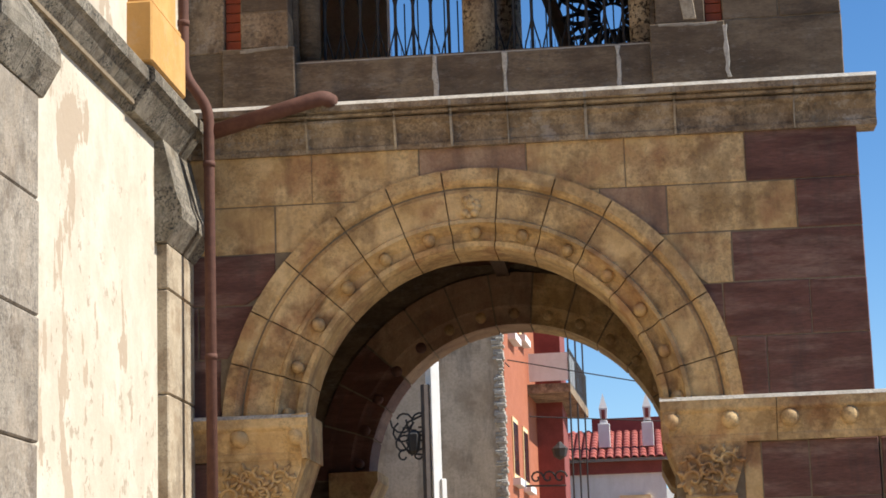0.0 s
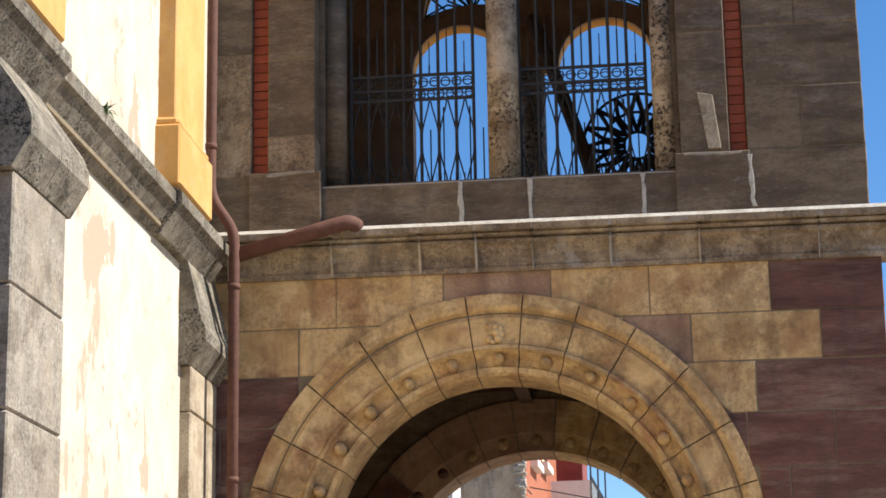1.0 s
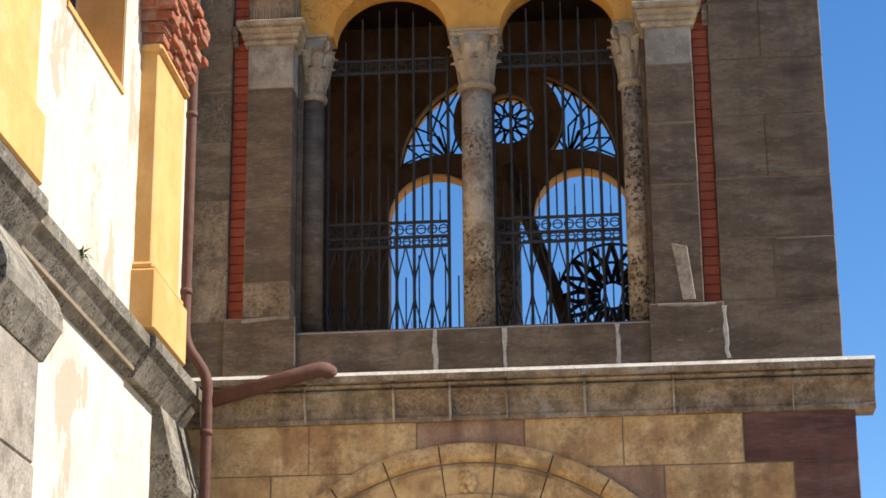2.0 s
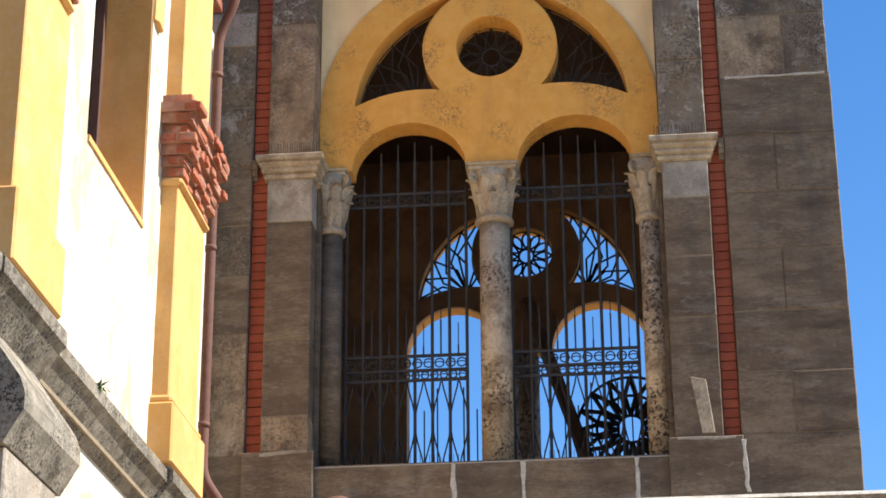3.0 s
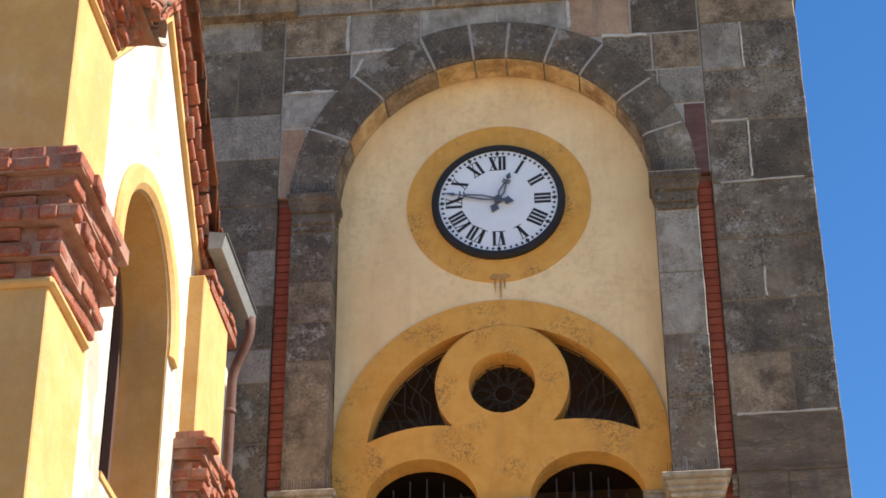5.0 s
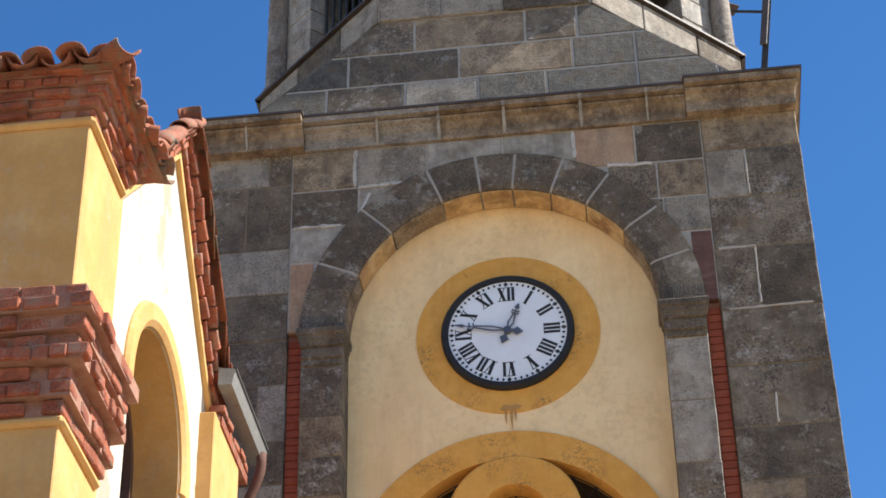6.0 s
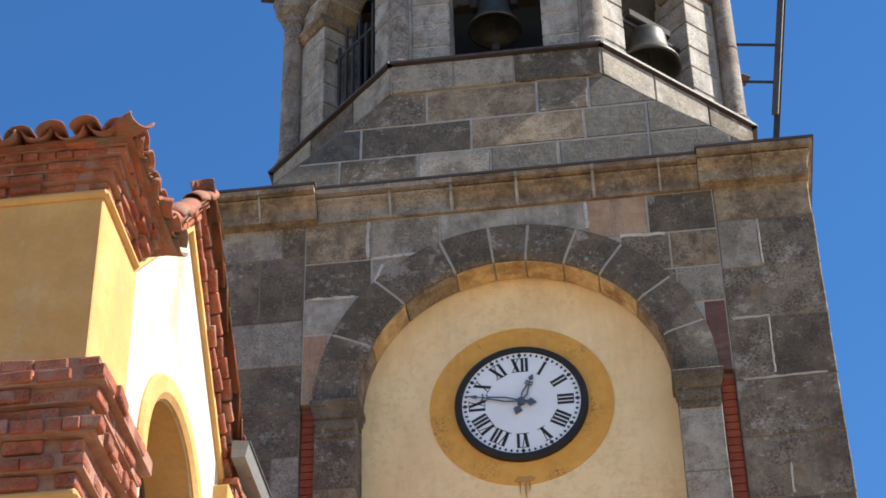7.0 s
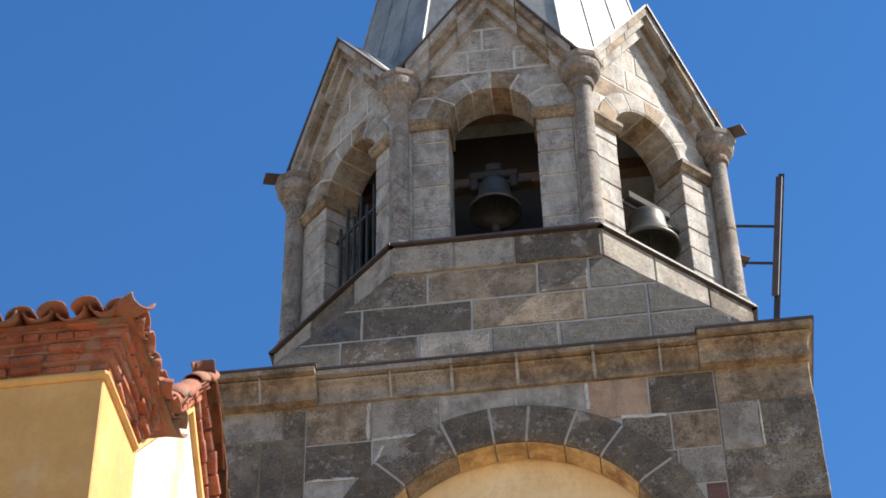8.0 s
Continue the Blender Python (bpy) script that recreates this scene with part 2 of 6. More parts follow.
def along_y(poly, y0, y1):
    """Profile of (x, z) swept along y."""
    return add_prism(bmesh.new(), poly, y0, y1, lambda a, b, d: (a, d, b))


def facing(poly, y0, y1):
    """Outline of (x, z) swept along y."""
    return along_y(poly, y0, y1)


def stone_poly(poly, front, depth, edge=0.012, place=None):
    """A block that faces -y: outline of (x, z), with its front edges worn off."""
    place = place or (lambda a, b, d: (a, d, b))
    if len(poly) < 7 and edge > 0.008:
        worn = []
        for p, q in zip(poly, poly[1:] + poly[:1]):
            k = max(1, min(6, round(math.hypot(q[0] - p[0], q[1] - p[1]) / 0.22)))
            for i in range(k):
                j = 0.0055 if i else 0.004
                worn.append((p[0] + (q[0] - p[0]) * i / k + random.uniform(-j, j), p[1] + (q[1] - p[1]) * i / k + random.uniform(-j, j)))
        poly = worn
    bm = bmesh.new()
    cx, cz = sum(p[0] for p in poly) / len(poly), sum(p[1] for p in poly) / len(poly)

    def inner(p):
        dx, dz = cx - p[0], cz - p[1]
        r = max(abs(dx), abs(dz), 1e-6)
        return (p[0] + math.copysign(min(edge, abs(dx) * 0.5), dx), p[1] + math.copysign(min(edge, abs(dz) * 0.5), dz)) if r else p

    a = [bm.verts.new(place(*inner(p), front)) for p in poly]
    b = [bm.verts.new(place(*p, front + edge)) for p in poly]
    c = [bm.verts.new(place(*p, front + depth)) for p in poly]
    bm.faces.new(a)
    for i in range(len(poly)):
        j = (i + 1) % len(poly)
        bm.faces.new((a[j], a[i], b[i], b[j]))
        bm.faces.new((b[j], b[i], c[i], c[j]))
    return bm


def clip(poly, a, b, c):
    """The part of a convex outline where a*x + b*z <= c."""
    out = []
    for i, p in enumerate(poly):
        q = poly[(i + 1) % len(poly)]
        dp, dq = a * p[0] + b * p[1] - c, a * q[0] + b * q[1] - c
        if dp <= 0:
            out.append(p)
        if dp * dq < 0:
            k = dp / (dp - dq)
            out.append((p[0] + k * (q[0] - p[0]), p[1] + k * (q[1] - p[1])))
    return out


def over_arch(x0, x1, z0, z1, cx, cz, r):
    """The rectangle without the disc round (cx, cz): its outline, or None."""
    n = 10
    top, low = [], []
    for i in range(n + 1):
        x = x0 + (x1 - x0) * i / n
        z = z0
        if abs(x - cx) < r:
            z = max(z0, cz + math.sqrt(r * r - (x - cx) ** 2))
        if z < z1 - 0.03:
            low.append((x, z))
    if len(low) < 2:
        return None
    return low + [(low[-1][0], z1), (low[0][0], z1)]


def ring_piece(profile, a0, a1, cx, cz, steps=4):
    """A closed profile of (radius, y) swept round (cx, cz) in the x-z plane."""
    bm = bmesh.new()
    rows = []
    for i in range(steps + 1):
        a = a0 + (a1 - a0) * i / steps
        rows.append([bm.verts.new((cx + r * math.cos(a), y, cz + r * math.sin(a))) for r, y in profile])
    n = len(profile)
    for p, q in zip(rows, rows[1:]):
        for i in range(n):
            j = (i + 1) % n
            bm.faces.new((p[i], p[j], q[j], q[i]))
    bm.faces.new(rows[0])
    bm.faces.new(rows[-1][::-1])
    return bm


def lathe(profile, n=20, bm=None, at=(0, 0, 0)):
    """Profile of (radius, z) turned round the z axis."""
    bm = bm or bmesh.new()
    rows = []
    for r, z in profile:
        rows.append([bm.verts.new((at[0] + r * math.cos(2 * math.pi * i / n), at[1] + r * math.sin(2 * math.pi * i / n), at[2] + z)) for i in range(n)])
    for p, q in zip(rows, rows[1:]):
        for i in range(n):
            bm.faces.new((p[i], p[(i + 1) % n], q[(i + 1) % n], q[i]))
    bm.faces.new(rows[0][::-1])
    bm.faces.new(rows[-1])
    return bm


def tube(pts, r, n=6, bm=None, closed=False):
    """A round bar along points."""
    bm = bm or bmesh.new()
    pts = [Vector(p) for p in pts]
    rows, k = [], len(pts)
    for i, p in enumerate(pts):
        a = pts[(i - 1) % k] if closed or i else p
        b = pts[(i + 1) % k] if closed or i < k - 1 else p
        d = (b - a).normalized()
        s = d.orthogonal() if abs(d.y) > 0.95 else d.cross(Vector((0, 1, 0)))
        s.normalize()
        t = d.cross(s)
        rows.append([bm.verts.new(p + r * (math.cos(2 * math.pi * j / n) * s + math.sin(2 * math.pi * j / n) * t)) for j in range(n)])
    for i in range(k if closed else k - 1):
        p, q = rows[i], rows[(i + 1) % k]
        for j in range(n):
            bm.faces.new((p[j], p[(j + 1) % n], q[(j + 1) % n], q[j]))
    if not closed:
        bm.faces.new(rows[0][::-1])
        bm.faces.new(rows[-1])
    return bm


def pierced(loops, front, depth, name):
    """A flat plate facing -y: the first outline of (x, z) with the others cut out of it."""
    cu = bpy.data.curves.new(name, "CURVE")
    cu.dimensions = "2D"
    cu.fill_mode = "BOTH"
    cu.extrude = depth / 2
    for loop in loops:
        s = cu.splines.new("POLY")
        s.points.add(len(loop) - 1)
        for pt, (x, z) in zip(s.points, loop):
            pt.co = (x, z, 0, 1)
        s.use_cyclic_u = True
    tmp = bpy.data.objects.new(name, cu)
    me = bpy.data.meshes.new_from_object(tmp)
    bpy.data.objects.remove(tmp)
    bpy.data.curves.remove(cu)
    me.transform(Matrix(((1, 0, 0, 0), (0, 0, -1, front + depth / 2), (0, 1, 0, 0), (0, 0, 0, 1))))
    bm = bmesh.new()
    bm.from_mesh(me)
    bmesh.ops.remove_doubles(bm, verts=bm.verts[:], dist=0.0005)
    for f in bm.faces:
        f.smooth = False
    bm.to_mesh(me)
    bm.free()
    me.name = name
    return me


def arc(cx, cz, r, a0, a1, n=24):
    return [(cx + r * math.cos(radians(a0 + (a1 - a0) * i / n)), cz + r * math.sin(radians(a0 + (a1 - a0) * i / n))) for i in range(n + 1)]


def stepped(x0, x1, y0, y1, steps):
    """A moulding that runs round three sides of a block: (out, z) from the foot upwards, flat behind."""
    bm = bmesh.new()
    rings = [[bm.verts.new(p) for p in ((x0 - o, y1, z), (x0 - o, y0 - o, z), (x1 + o, y0 - o, z), (x1 + o, y1, z))] for o, z in steps]
    for p, q in zip(rings, rings[1:]):
        for i in range(4):
            bm.faces.new((p[i], p[(i + 1) % 4], q[(i + 1) % 4], q[i]))
    bm.faces.new(rings[0][::-1])
    bm.faces.new(rings[-1])
    return bm


# ---- ground ----
ground = part("ground", box(-600, 600, -300, 900, -0.3, 0.0), PAVING)
tagged(ground, "pale stone paving of the street and square", "ground", kind="structure")

# ---- clock tower: first storey with the portico arch ----
CX = -1.70            # the tower's axis
HALF = 4.08
Y1, Y2 = 21.92, 22.0  # fronts of the first and second storeys
BACK = 29.9
tower = thing("clock_tower", "tall stone clock tower with an arched portico and a belfry", "tower", at=(CX, 26, 0))
TI = Matrix.Translation((-CX, -26, 0))


def tpart(name, bm, material, parent=None, label="", smooth=False):
    """A part of the tower, or a piece of one of its parts, given in the place's own metres."""
    me = mesh_of(bm, name, smooth) if isinstance(bm, bmesh.types.BMesh) else bm
    if parent is None:
        me.transform(TI)
        return put(name, me, material, tower, None, label)
    me.transform(TI)
    return put(name, me, material, parent, None, label)


rnd = random.Random(4)
AX = CX - 0.03
AZ, AR_IN, AR_OUT = 3.85, 1.95, 2.81    # portico arch: centre height, radii
outline = [(CX - HALF, 0.0), (AX - AR_IN - 0.1, 0.0), (AX - AR_IN - 0.1, AZ)] + arc(AX, AZ, AR_IN + 0.53, 180, 0, 40) + [(AX + AR_IN + 0.1, AZ), (AX + AR_IN + 0.1, 0.0), (CX + 4.13, 0.0), (CX + 4.13, 7.3), (CX - HALF, 7.3)]
portico = tpart("portico_wall", pierced([outline], Y1 + 0.009, 0.87, "portico_wall"), MORTAR_DARK)


def lay(rows, front, depth, owner, joint=0.012, name="stone"):
    """rows: (z0, z1, x joints from the axis, materials); arch: blocks stop at the archivolt."""
    for z0, z1, us, mats in rows:
        for i, mat in enumerate(mats):
            if mat is None:
                continue
            j = joint * rnd.uniform(0.4, 1.1)
            poly = over_arch(CX + us[i] + j / 2, CX + us[i + 1] - j / 2, z0 + j / 2, z1 - j / 2, AX, AZ, AR_OUT - 0.06)
            if poly:
                tpart(name, stone_poly(poly, front + rnd.uniform(-0.006, 0.006), depth, 0.01), mat, owner)


def smear(u0, z0, u1, z1, front, w, owner, mat=None):
    """A ragged line of pale mortar along a joint, from (u0, z0) to (u1, z1)."""
    n = max(3, int(math.hypot(u1 - u0, z1 - z0) / 0.08))
    d = Vector((u1 - u0, z1 - z0)).normalized()
    one, two = [], []
    for i in range(n + 1):
        p = Vector((u0, z0)).lerp(Vector((u1, z1)), i / n)
        a, b = w * rnd.uniform(0.25, 1.0), w * rnd.uniform(0.25, 1.0)
        one.append((CX + p.x - d.y * a, p.y + d.x * a))
        two.append((CX + p.x + d.y * b, p.y - d.x * b))
    tpart("mortar_smear", stone_poly(one + two[::-1], front, 0.03, 0.004), mat or LIME, owner)


T, R, B, P = TAN, RED, BROWN, TAN_RED
lay([
    (6.37, 6.93, [-4.08, -2.95, -1.81, -0.62, 0.57, 1.64, 2.94, 4.15], [T, T, T, P, T, T, R]),
    (5.83, 6.37, [-4.08, -2.23, 0.0, 1.35, 2.07, 3.46, 4.15], [T, T, T, P, T, R]),
    (5.27, 5.83, [-4.08, -3.2, 0.0, 2.74, 4.15], [R, R, T, R]),
    (4.68, 5.27, [-4.08, -3.1, 0.0, 2.62, 3.54, 4.15], [R, R, R, R, R]),
    (4.02, 4.68, [-4.08, 0.0, 3.05, 4.15], [R, R, R]),
], Y1, 0.3, portico)
# piers below the imposts
for z0, z1 in ((0.0, 0.55), (0.55, 1.15), (1.15, 1.75), (1.75, 2.35), (2.35, 2.95), (2.95, 3.56)):
    o = rnd.uniform(-0.2, 0.2)
    for us, mats in (([-4.08, -3.0 + o, -2.0], [R, R]), ([2.0, 2.92, 3.6 + o, 4.15], [T if z0 > 2.9 else R, R, R])):
        lay([(z0, z1, us, mats)], Y1, 0.3, portico)

# archivolt of moulded voussoirs with bosses
prof = [(AR_OUT, Y1 + 0.05), (AR_OUT, Y1 - 0.07), (AR_OUT - 0.13, Y1 - 0.075), (AR_OUT - 0.17, Y1 - 0.05), (AR_OUT - 0.2, Y1 + 0.02), (AR_OUT - 0.26, Y1 - 0.03),
        (AR_OUT - 0.54, Y1 + 0.015), (2.25, Y1 - 0.03), (2.21, Y1 - 0.035), (2.19, Y1 + 0.05), (2.13, Y1 + 0.15), (2.04, Y1 + 0.17), (2.03, Y1 + 0.12), (1.975, Y1 + 0.13), (AR_IN, Y1 + 0.18), (AR_IN, Y1 + 0.88), (2.3, Y1 + 0.88), (2.3, Y1 + 0.05)]
angles = [0, 14, 28, 43, 57.5, 71, 84, 97, 110, 123, 138, 151.5, 164, 180]
for a0, a1 in zip(angles, angles[1:]):
    tpart("voussoir", ring_piece(prof, radians(a0 + 0.17), radians(a1 - 0.17), AX, AZ, 5), TAN, portico)
tpart("archivolt_bed", ring_piece([(AR_OUT - 0.015, Y1 + 0.05), (AR_OUT - 0.015, Y1 - 0.04), (2.64, Y1 + 0.05), (2.3, Y1 + 0.06), (2.25, Y1 + 0.12), (2.1, Y1 + 0.21), (1.975, Y1 + 0.23), (1.975, Y1 + 0.87), (2.3, Y1 + 0.87)], 0.0, math.pi, AX, AZ, 44), MORTAR_DARK, portico)
boss = lathe([(0.1, -0.05), (0.098, 0.03), (0.084, 0.07), (0.055, 0.1), (0.015, 0.112)], 14)
boss.transform(Matrix.Rotation(radians(90), 4, "X"))
boss_me = mesh_of(boss, "boss", True)
boss_red = boss_me.copy()
for i in range(13):
    a = radians(6 + i * 14)
    ob = put("boss", boss_me, TAN, portico)
    k = 0.62 + 0.16 * rnd.random()
    ob.matrix_basis = Matrix.Translation((AX - CX + 2.12 * math.cos(a), Y1 + 0.1 - 26, AZ + 2.12 * math.sin(a))) @ Matrix.Diagonal((k, 0.9, k, 1))
# carved keystone
key = bmesh.new()
for i in range(16):
    a = rnd.uniform(0, 6.28)
    d = rnd.uniform(0.0, 0.1)
    bmesh.ops.create_icosphere(key, subdivisions=2, radius=rnd.uniform(0.025, 0.05), matrix=Matrix.Translation((AX - 0.05 + d * math.cos(a), Y1 - 0.01, AZ + 2.4 + d * 1.2 * math.sin(a))))
tpart("keystone_carving", key, TAN, portico, smooth=True)

# imposts with a row of bosses, and the carved capitals below
band = [(0.0, 3.56), (-0.05, 3.56), (-0.06, 3.62), (-0.055, 3.64), (-0.075, 3.72), (-0.13, 3.86), (-0.17, 3.89), (-0.18, 3.91), (-0.18, 4.0), (-0.16, 4.03), (0.0, 4.05)]


def impost(x0, x1, inner_x, sign):
    """The impost band on the front, and its return into the passage."""
    n = max(1, round((x1 - x0) / 1.2))
    for i in range(n):
        a, b = x0 + (x1 - x0) * i / n, x0 + (x1 - x0) * (i + 1) / n
        tpart("impost", along_x([(Y1 + y, z) for y, z in band], a + 0.004, b - 0.004), TAN, portico)
    # added pale strip: the impost's sunlit top edge is put into its colour
    tpart("lime_capping", along_x([(Y1 - 0.186, 3.998), (Y1 - 0.163, 4.036), (Y1 - 0.01, 4.056), (Y1 - 0.01, 4.05), (Y1 - 0.16, 4.03), (Y1 - 0.18, 3.995)], x0, x1), LIME, portico)
    ret = [(inner_x - sign * (y + 0.0), z) for y, z in band]
    tpart("impost", along_y(ret, Y1 - 0.17, Y1 + 0.95), TAN, portico)
    k = int((x1 - x0) / 0.62)
    for i in range(k + 1):
        ob = put("boss", boss_me, TAN, portico)
        ob.location = (x0 + 0.12 + i * 0.62 - CX, Y1 - 0.1 - 26, 3.79)


impost(CX + 1.88, 7.5, CX + 1.9, 1)
impost(CX - 4.0, CX - 1.88, CX - 1.9, -1)


def leaf(bm, at, w, h, out, curl, m):
    """A carved acanthus leaf, rising from at, leaning out and curling at its tip."""
    rows = []
    for i in range(8):
        s = i / 7
        half = w * (math.sin(math.pi * (0.12 + 0.8 * s)) ** 0.8) * (1 + 0.14 * (i % 2))
        y = -out * s - curl * max(0, s - 0.6) ** 2 * 6
        z = h * (s - 0.28 * max(0, s - 0.72) ** 2 * 9)
        rows.append([bm.verts.new(m @ Vector((at[0] + k * half, at[1] + y + (0.025 if k else -0.008) * (1 + abs(k)), at[2] + z))) for k in (-1, -0.5, 0, 0.5, 1)])
    for p, q in zip(rows, rows[1:]):
        for j in range(4):
            bm.faces.new((p[j], p[j + 1], q[j + 1], q[j]))


def capital(x0, x1, y0, z0, z1, material, owner, depth=0.9, taper=0.16):
    """A carved block that widens upwards, with leaves and a necking roll."""
    bm = bmesh.new()
    add_prism(bm, [(x0 + taper, z0), (x1 - taper, z0), (x1, z1 - 0.08), (x1, z1), (x0, z1), (x0, z1 - 0.08)], y0 + 0.02, y0 + depth, lambda a, b, d: (a, d, b))
    tpart("capital", bm, material, owner)
    lf = bmesh.new()
    w = x1 - x0
    for k in range(24):
        q = rnd.random()
        zz_ = z0 + 0.04 + q * (z1 - z0 - 0.14)
        xx_ = x0 + taper * (1 - q) + 0.04 + rnd.random() * (w - 2 * taper * (1 - q) - 0.08)
        bmesh.ops.create_icosphere(lf, subdivisions=1, radius=1.0, matrix=Matrix.Translation((xx_, y0 + 0.01, zz_)) @ Matrix.Rotation(rnd.uniform(0, 3.1), 4, "Y") @ Matrix.Diagonal((0.055, 0.035, 0.018, 1)))
    for k in range(4):
        cx_, cz_ = x0 + taper + (w - 2 * taper) * (k + 0.5) / 4, z0 + (0.3 + 0.34 * (k % 2)) * (z1 - z0)
        turn_ = 1 if k % 2 else -1
        tube([(cx_ + turn_ * (0.11 - 0.011 * i) * math.cos(i * 0.75), y0 - 0.005, cz_ + (0.11 - 0.011 * i) * math.sin(i * 0.75)) for i in range(9)], 0.02, 6, lf)
        for j in range(7):
            ang_ = j * 0.9
            bmesh.ops.create_icosphere(lf, subdivisions=1, radius=1.0, matrix=Matrix.Translation((cx_ + 0.15 * math.cos(ang_), y0, cz_ + 0.13 * math.sin(ang_))) @ Matrix.Rotation(-ang_, 4, "Y") @ Matrix.Diagonal((0.06, 0.04, 0.026, 1)))
    ob = tpart("carved_leaves", lf, material, owner, smooth=True)
    tpart("necking", along_x([(y0 + 0.0, z0 - 0.06), (y0 - 0.03, z0 - 0.03), (y0 + 0.0, z0), (y0 + 0.3, z0), (y0 + 0.3, z0 - 0.06)], x0 + taper - 0.03, x1 - taper + 0.03), material, owner)


capital(CX + 1.98, CX + 2.78, Y1 - 0.06, 3.02, 3.56, TAN, portico)
capital(CX - 3.0, CX - 1.98, Y1 - 0.06, 3.02, 3.56, TAN, portico)
for s in (-1, 1):
    tpart("capital_return", along_y([(CX + s * 1.92, 3.56), (CX + s * 2.1, 3.05), (CX + s * 2.3, 3.05), (CX + s * 2.3, 3.56)], Y1 + 0.0, Y1 + 0.9), TAN, portico)
# low wall that carries the impost on past the tower's corner
annex = part("annex_wall", box(CX + 4.16, 7.5, Y1 + 0.02, Y1 + 0.8, 0, 3.98), MORTAR_DARK)
tagged(annex, "low wall of red sandstone blocks beside the tower", "wall", kind="structure")
for z0, z1 in ((0.0, 0.55), (0.55, 1.15), (1.15, 1.75), (1.75, 2.35), (2.35, 2.95), (2.95, 3.56)):
    xs = [CX + 4.17, 3.3 + rnd.uniform(-0.3, 0.3), 4.5 + rnd.uniform(-0.3, 0.3), 6.0, 7.5]
    for a, b in zip(xs, xs[1:]):
        part("stone", stone_poly([(a + 0.006, z0 + 0.005), (b - 0.006, z0 + 0.005), (b - 0.006, z1 - 0.005), (a + 0.006, z1 - 0.005)], Y1, 0.1), RED, annex)

# passage behind the arch: side walls, boarded ceiling with beams, far wall with its arch
for s in (-1, 1):
    x = CX + s * 3.2
    tpart("passage_wall", box(min(x, CX + s * 4.06), max(x, CX + s * 4.06), Y1 + 0.9, 29.0, 0, 6.9), RED)
tpart("passage_ceiling", box(CX - 3.2, CX + 3.2, Y1 + 0.9, 28.0, 6.62, 6.77), ROOFWOOD)
for i in range(2):
    tpart("ceiling_beam", box(CX - 0.1 + 2.2 * i - 0.09, CX - 0.1 + 2.2 * i + 0.09, Y1 + 0.9, 28.0, 6.44, 6.617), DARKWOOD)
FX, FZ, FR = CX + 0.02, 3.75, 2.06
far_y = 27.6
far = tpart("far_wall", pierced([[(CX - 4.06, 0), (FX - FR - 0.26, 0)] + arc(FX, FZ, FR + 0.26, 180, 0, 40) + [(FX + FR + 0.26, 0), (CX + 4.06, 0), (CX + 4.06, 7.3), (CX - 4.06, 7.3)]], far_y + 0.02, 0.96, "far_wall"), BROWN)
fp = [(2.74, far_y + 0.05), (2.74, far_y - 0.06), (2.6, far_y - 0.06), (2.56, far_y - 0.01), (2.3, far_y - 0.02), (2.27, far_y + 0.03), (2.18, far_y + 0.1), (2.1, far_y + 0.12), (FR, far_y + 0.14), (FR, far_y + 0.98), (2.5, far_y + 0.98), (2.5, far_y + 0.05)]
for a0, a1 in zip(angles, angles[1:]):
    tpart("voussoir", ring_piece(fp, radians(a0 + 0.3), radians(a1 - 0.3), FX, FZ, 5), RED if a0 > 130 else TAN_RED if a0 > 75 else TAN, far)
tpart("archivolt_bed", ring_piece([(r + (0.02 if r < 2.3 else -0.015), y + (0.025 if y < far_y + 0.5 else -0.01)) for r, y in fp], 0.0, math.pi, FX, FZ, 44), MORTAR_DARK, far)
for i in range(15):
    a = radians(6 + i * 12)
    ob = put("boss", boss_red if i > 9 else boss_me, RED if i > 9 else TAN, far)
    ob.matrix_basis = Matrix.Translation((FX + 2.2 * math.cos(a) - CX, far_y + 0.08 - 26, FZ + 2.2 * math.sin(a))) @ Matrix.Diagonal((0.75, 0.8, 0.75, 1))
for s in (-1, 1):
    x = FX + s * FR
    tpart("impost", along_y([(x - s * 0.16, 3.85), (x - s * 0.16, 3.72), (x - s * 0.05, 3.5), (x + s * 0.1, 3.4), (x + s * 0.5, 3.4), (x + s * 0.5, 3.85)], far_y - 0.2, far_y + 0.98), TAN, far)
    tpart("capital", along_y([(x - s * 0.02, 3.4), (x + s * 0.16, 2.9), (x + s * 0.6, 2.9), (x + s * 0.6, 3.4)], far_y - 0.12, far_y + 0.98), TAN, far)
tpart("pilaster_shaft", box(CX - 3.2, CX - 2.75, 25.0, 25.5, 0, 6.6, 0.03), BROWN)

# string course over the arch
LEDGE = [(0.0, 6.92), (-0.05, 6.92), (-0.05, 6.97), (-0.03, 6.98), (-0.03, 7.0), (-0.04, 7.1), (-0.09, 7.19), (-0.15, 7.23), (-0.15, 7.26), (-0.1, 7.265), (-0.1, 7.285), (-0.19, 7.29), (-0.2, 7.315), (-0.17, 7.32), (-0.17, 7.335), (-0.25, 7.34), (-0.25, 7.405), (-0.21, 7.45), (0.3, 7.53), (0.3, 6.92)]
string = tpart("string_course", box(CX - HALF, CX + HALF, Y1 + 0.05, Y1 + 1.0, 6.94, 7.42), MORTAR)
us = [-4.3, -3.0, -1.84, -0.86, -0.23, 0.39, 1.24, 2.21, 3.49, 4.37]
for a, b in zip(us, us[1:]):
    tpart("ledge_stone", along_x([(Y1 + y, z + rnd.uniform(-0.004, 0.004)) for y, z in LEDGE], CX + a + 0.004, CX + b - 0.004), rnd.choice((LEDGE_STONE, LEDGE_STONE, OCHRE)), string)
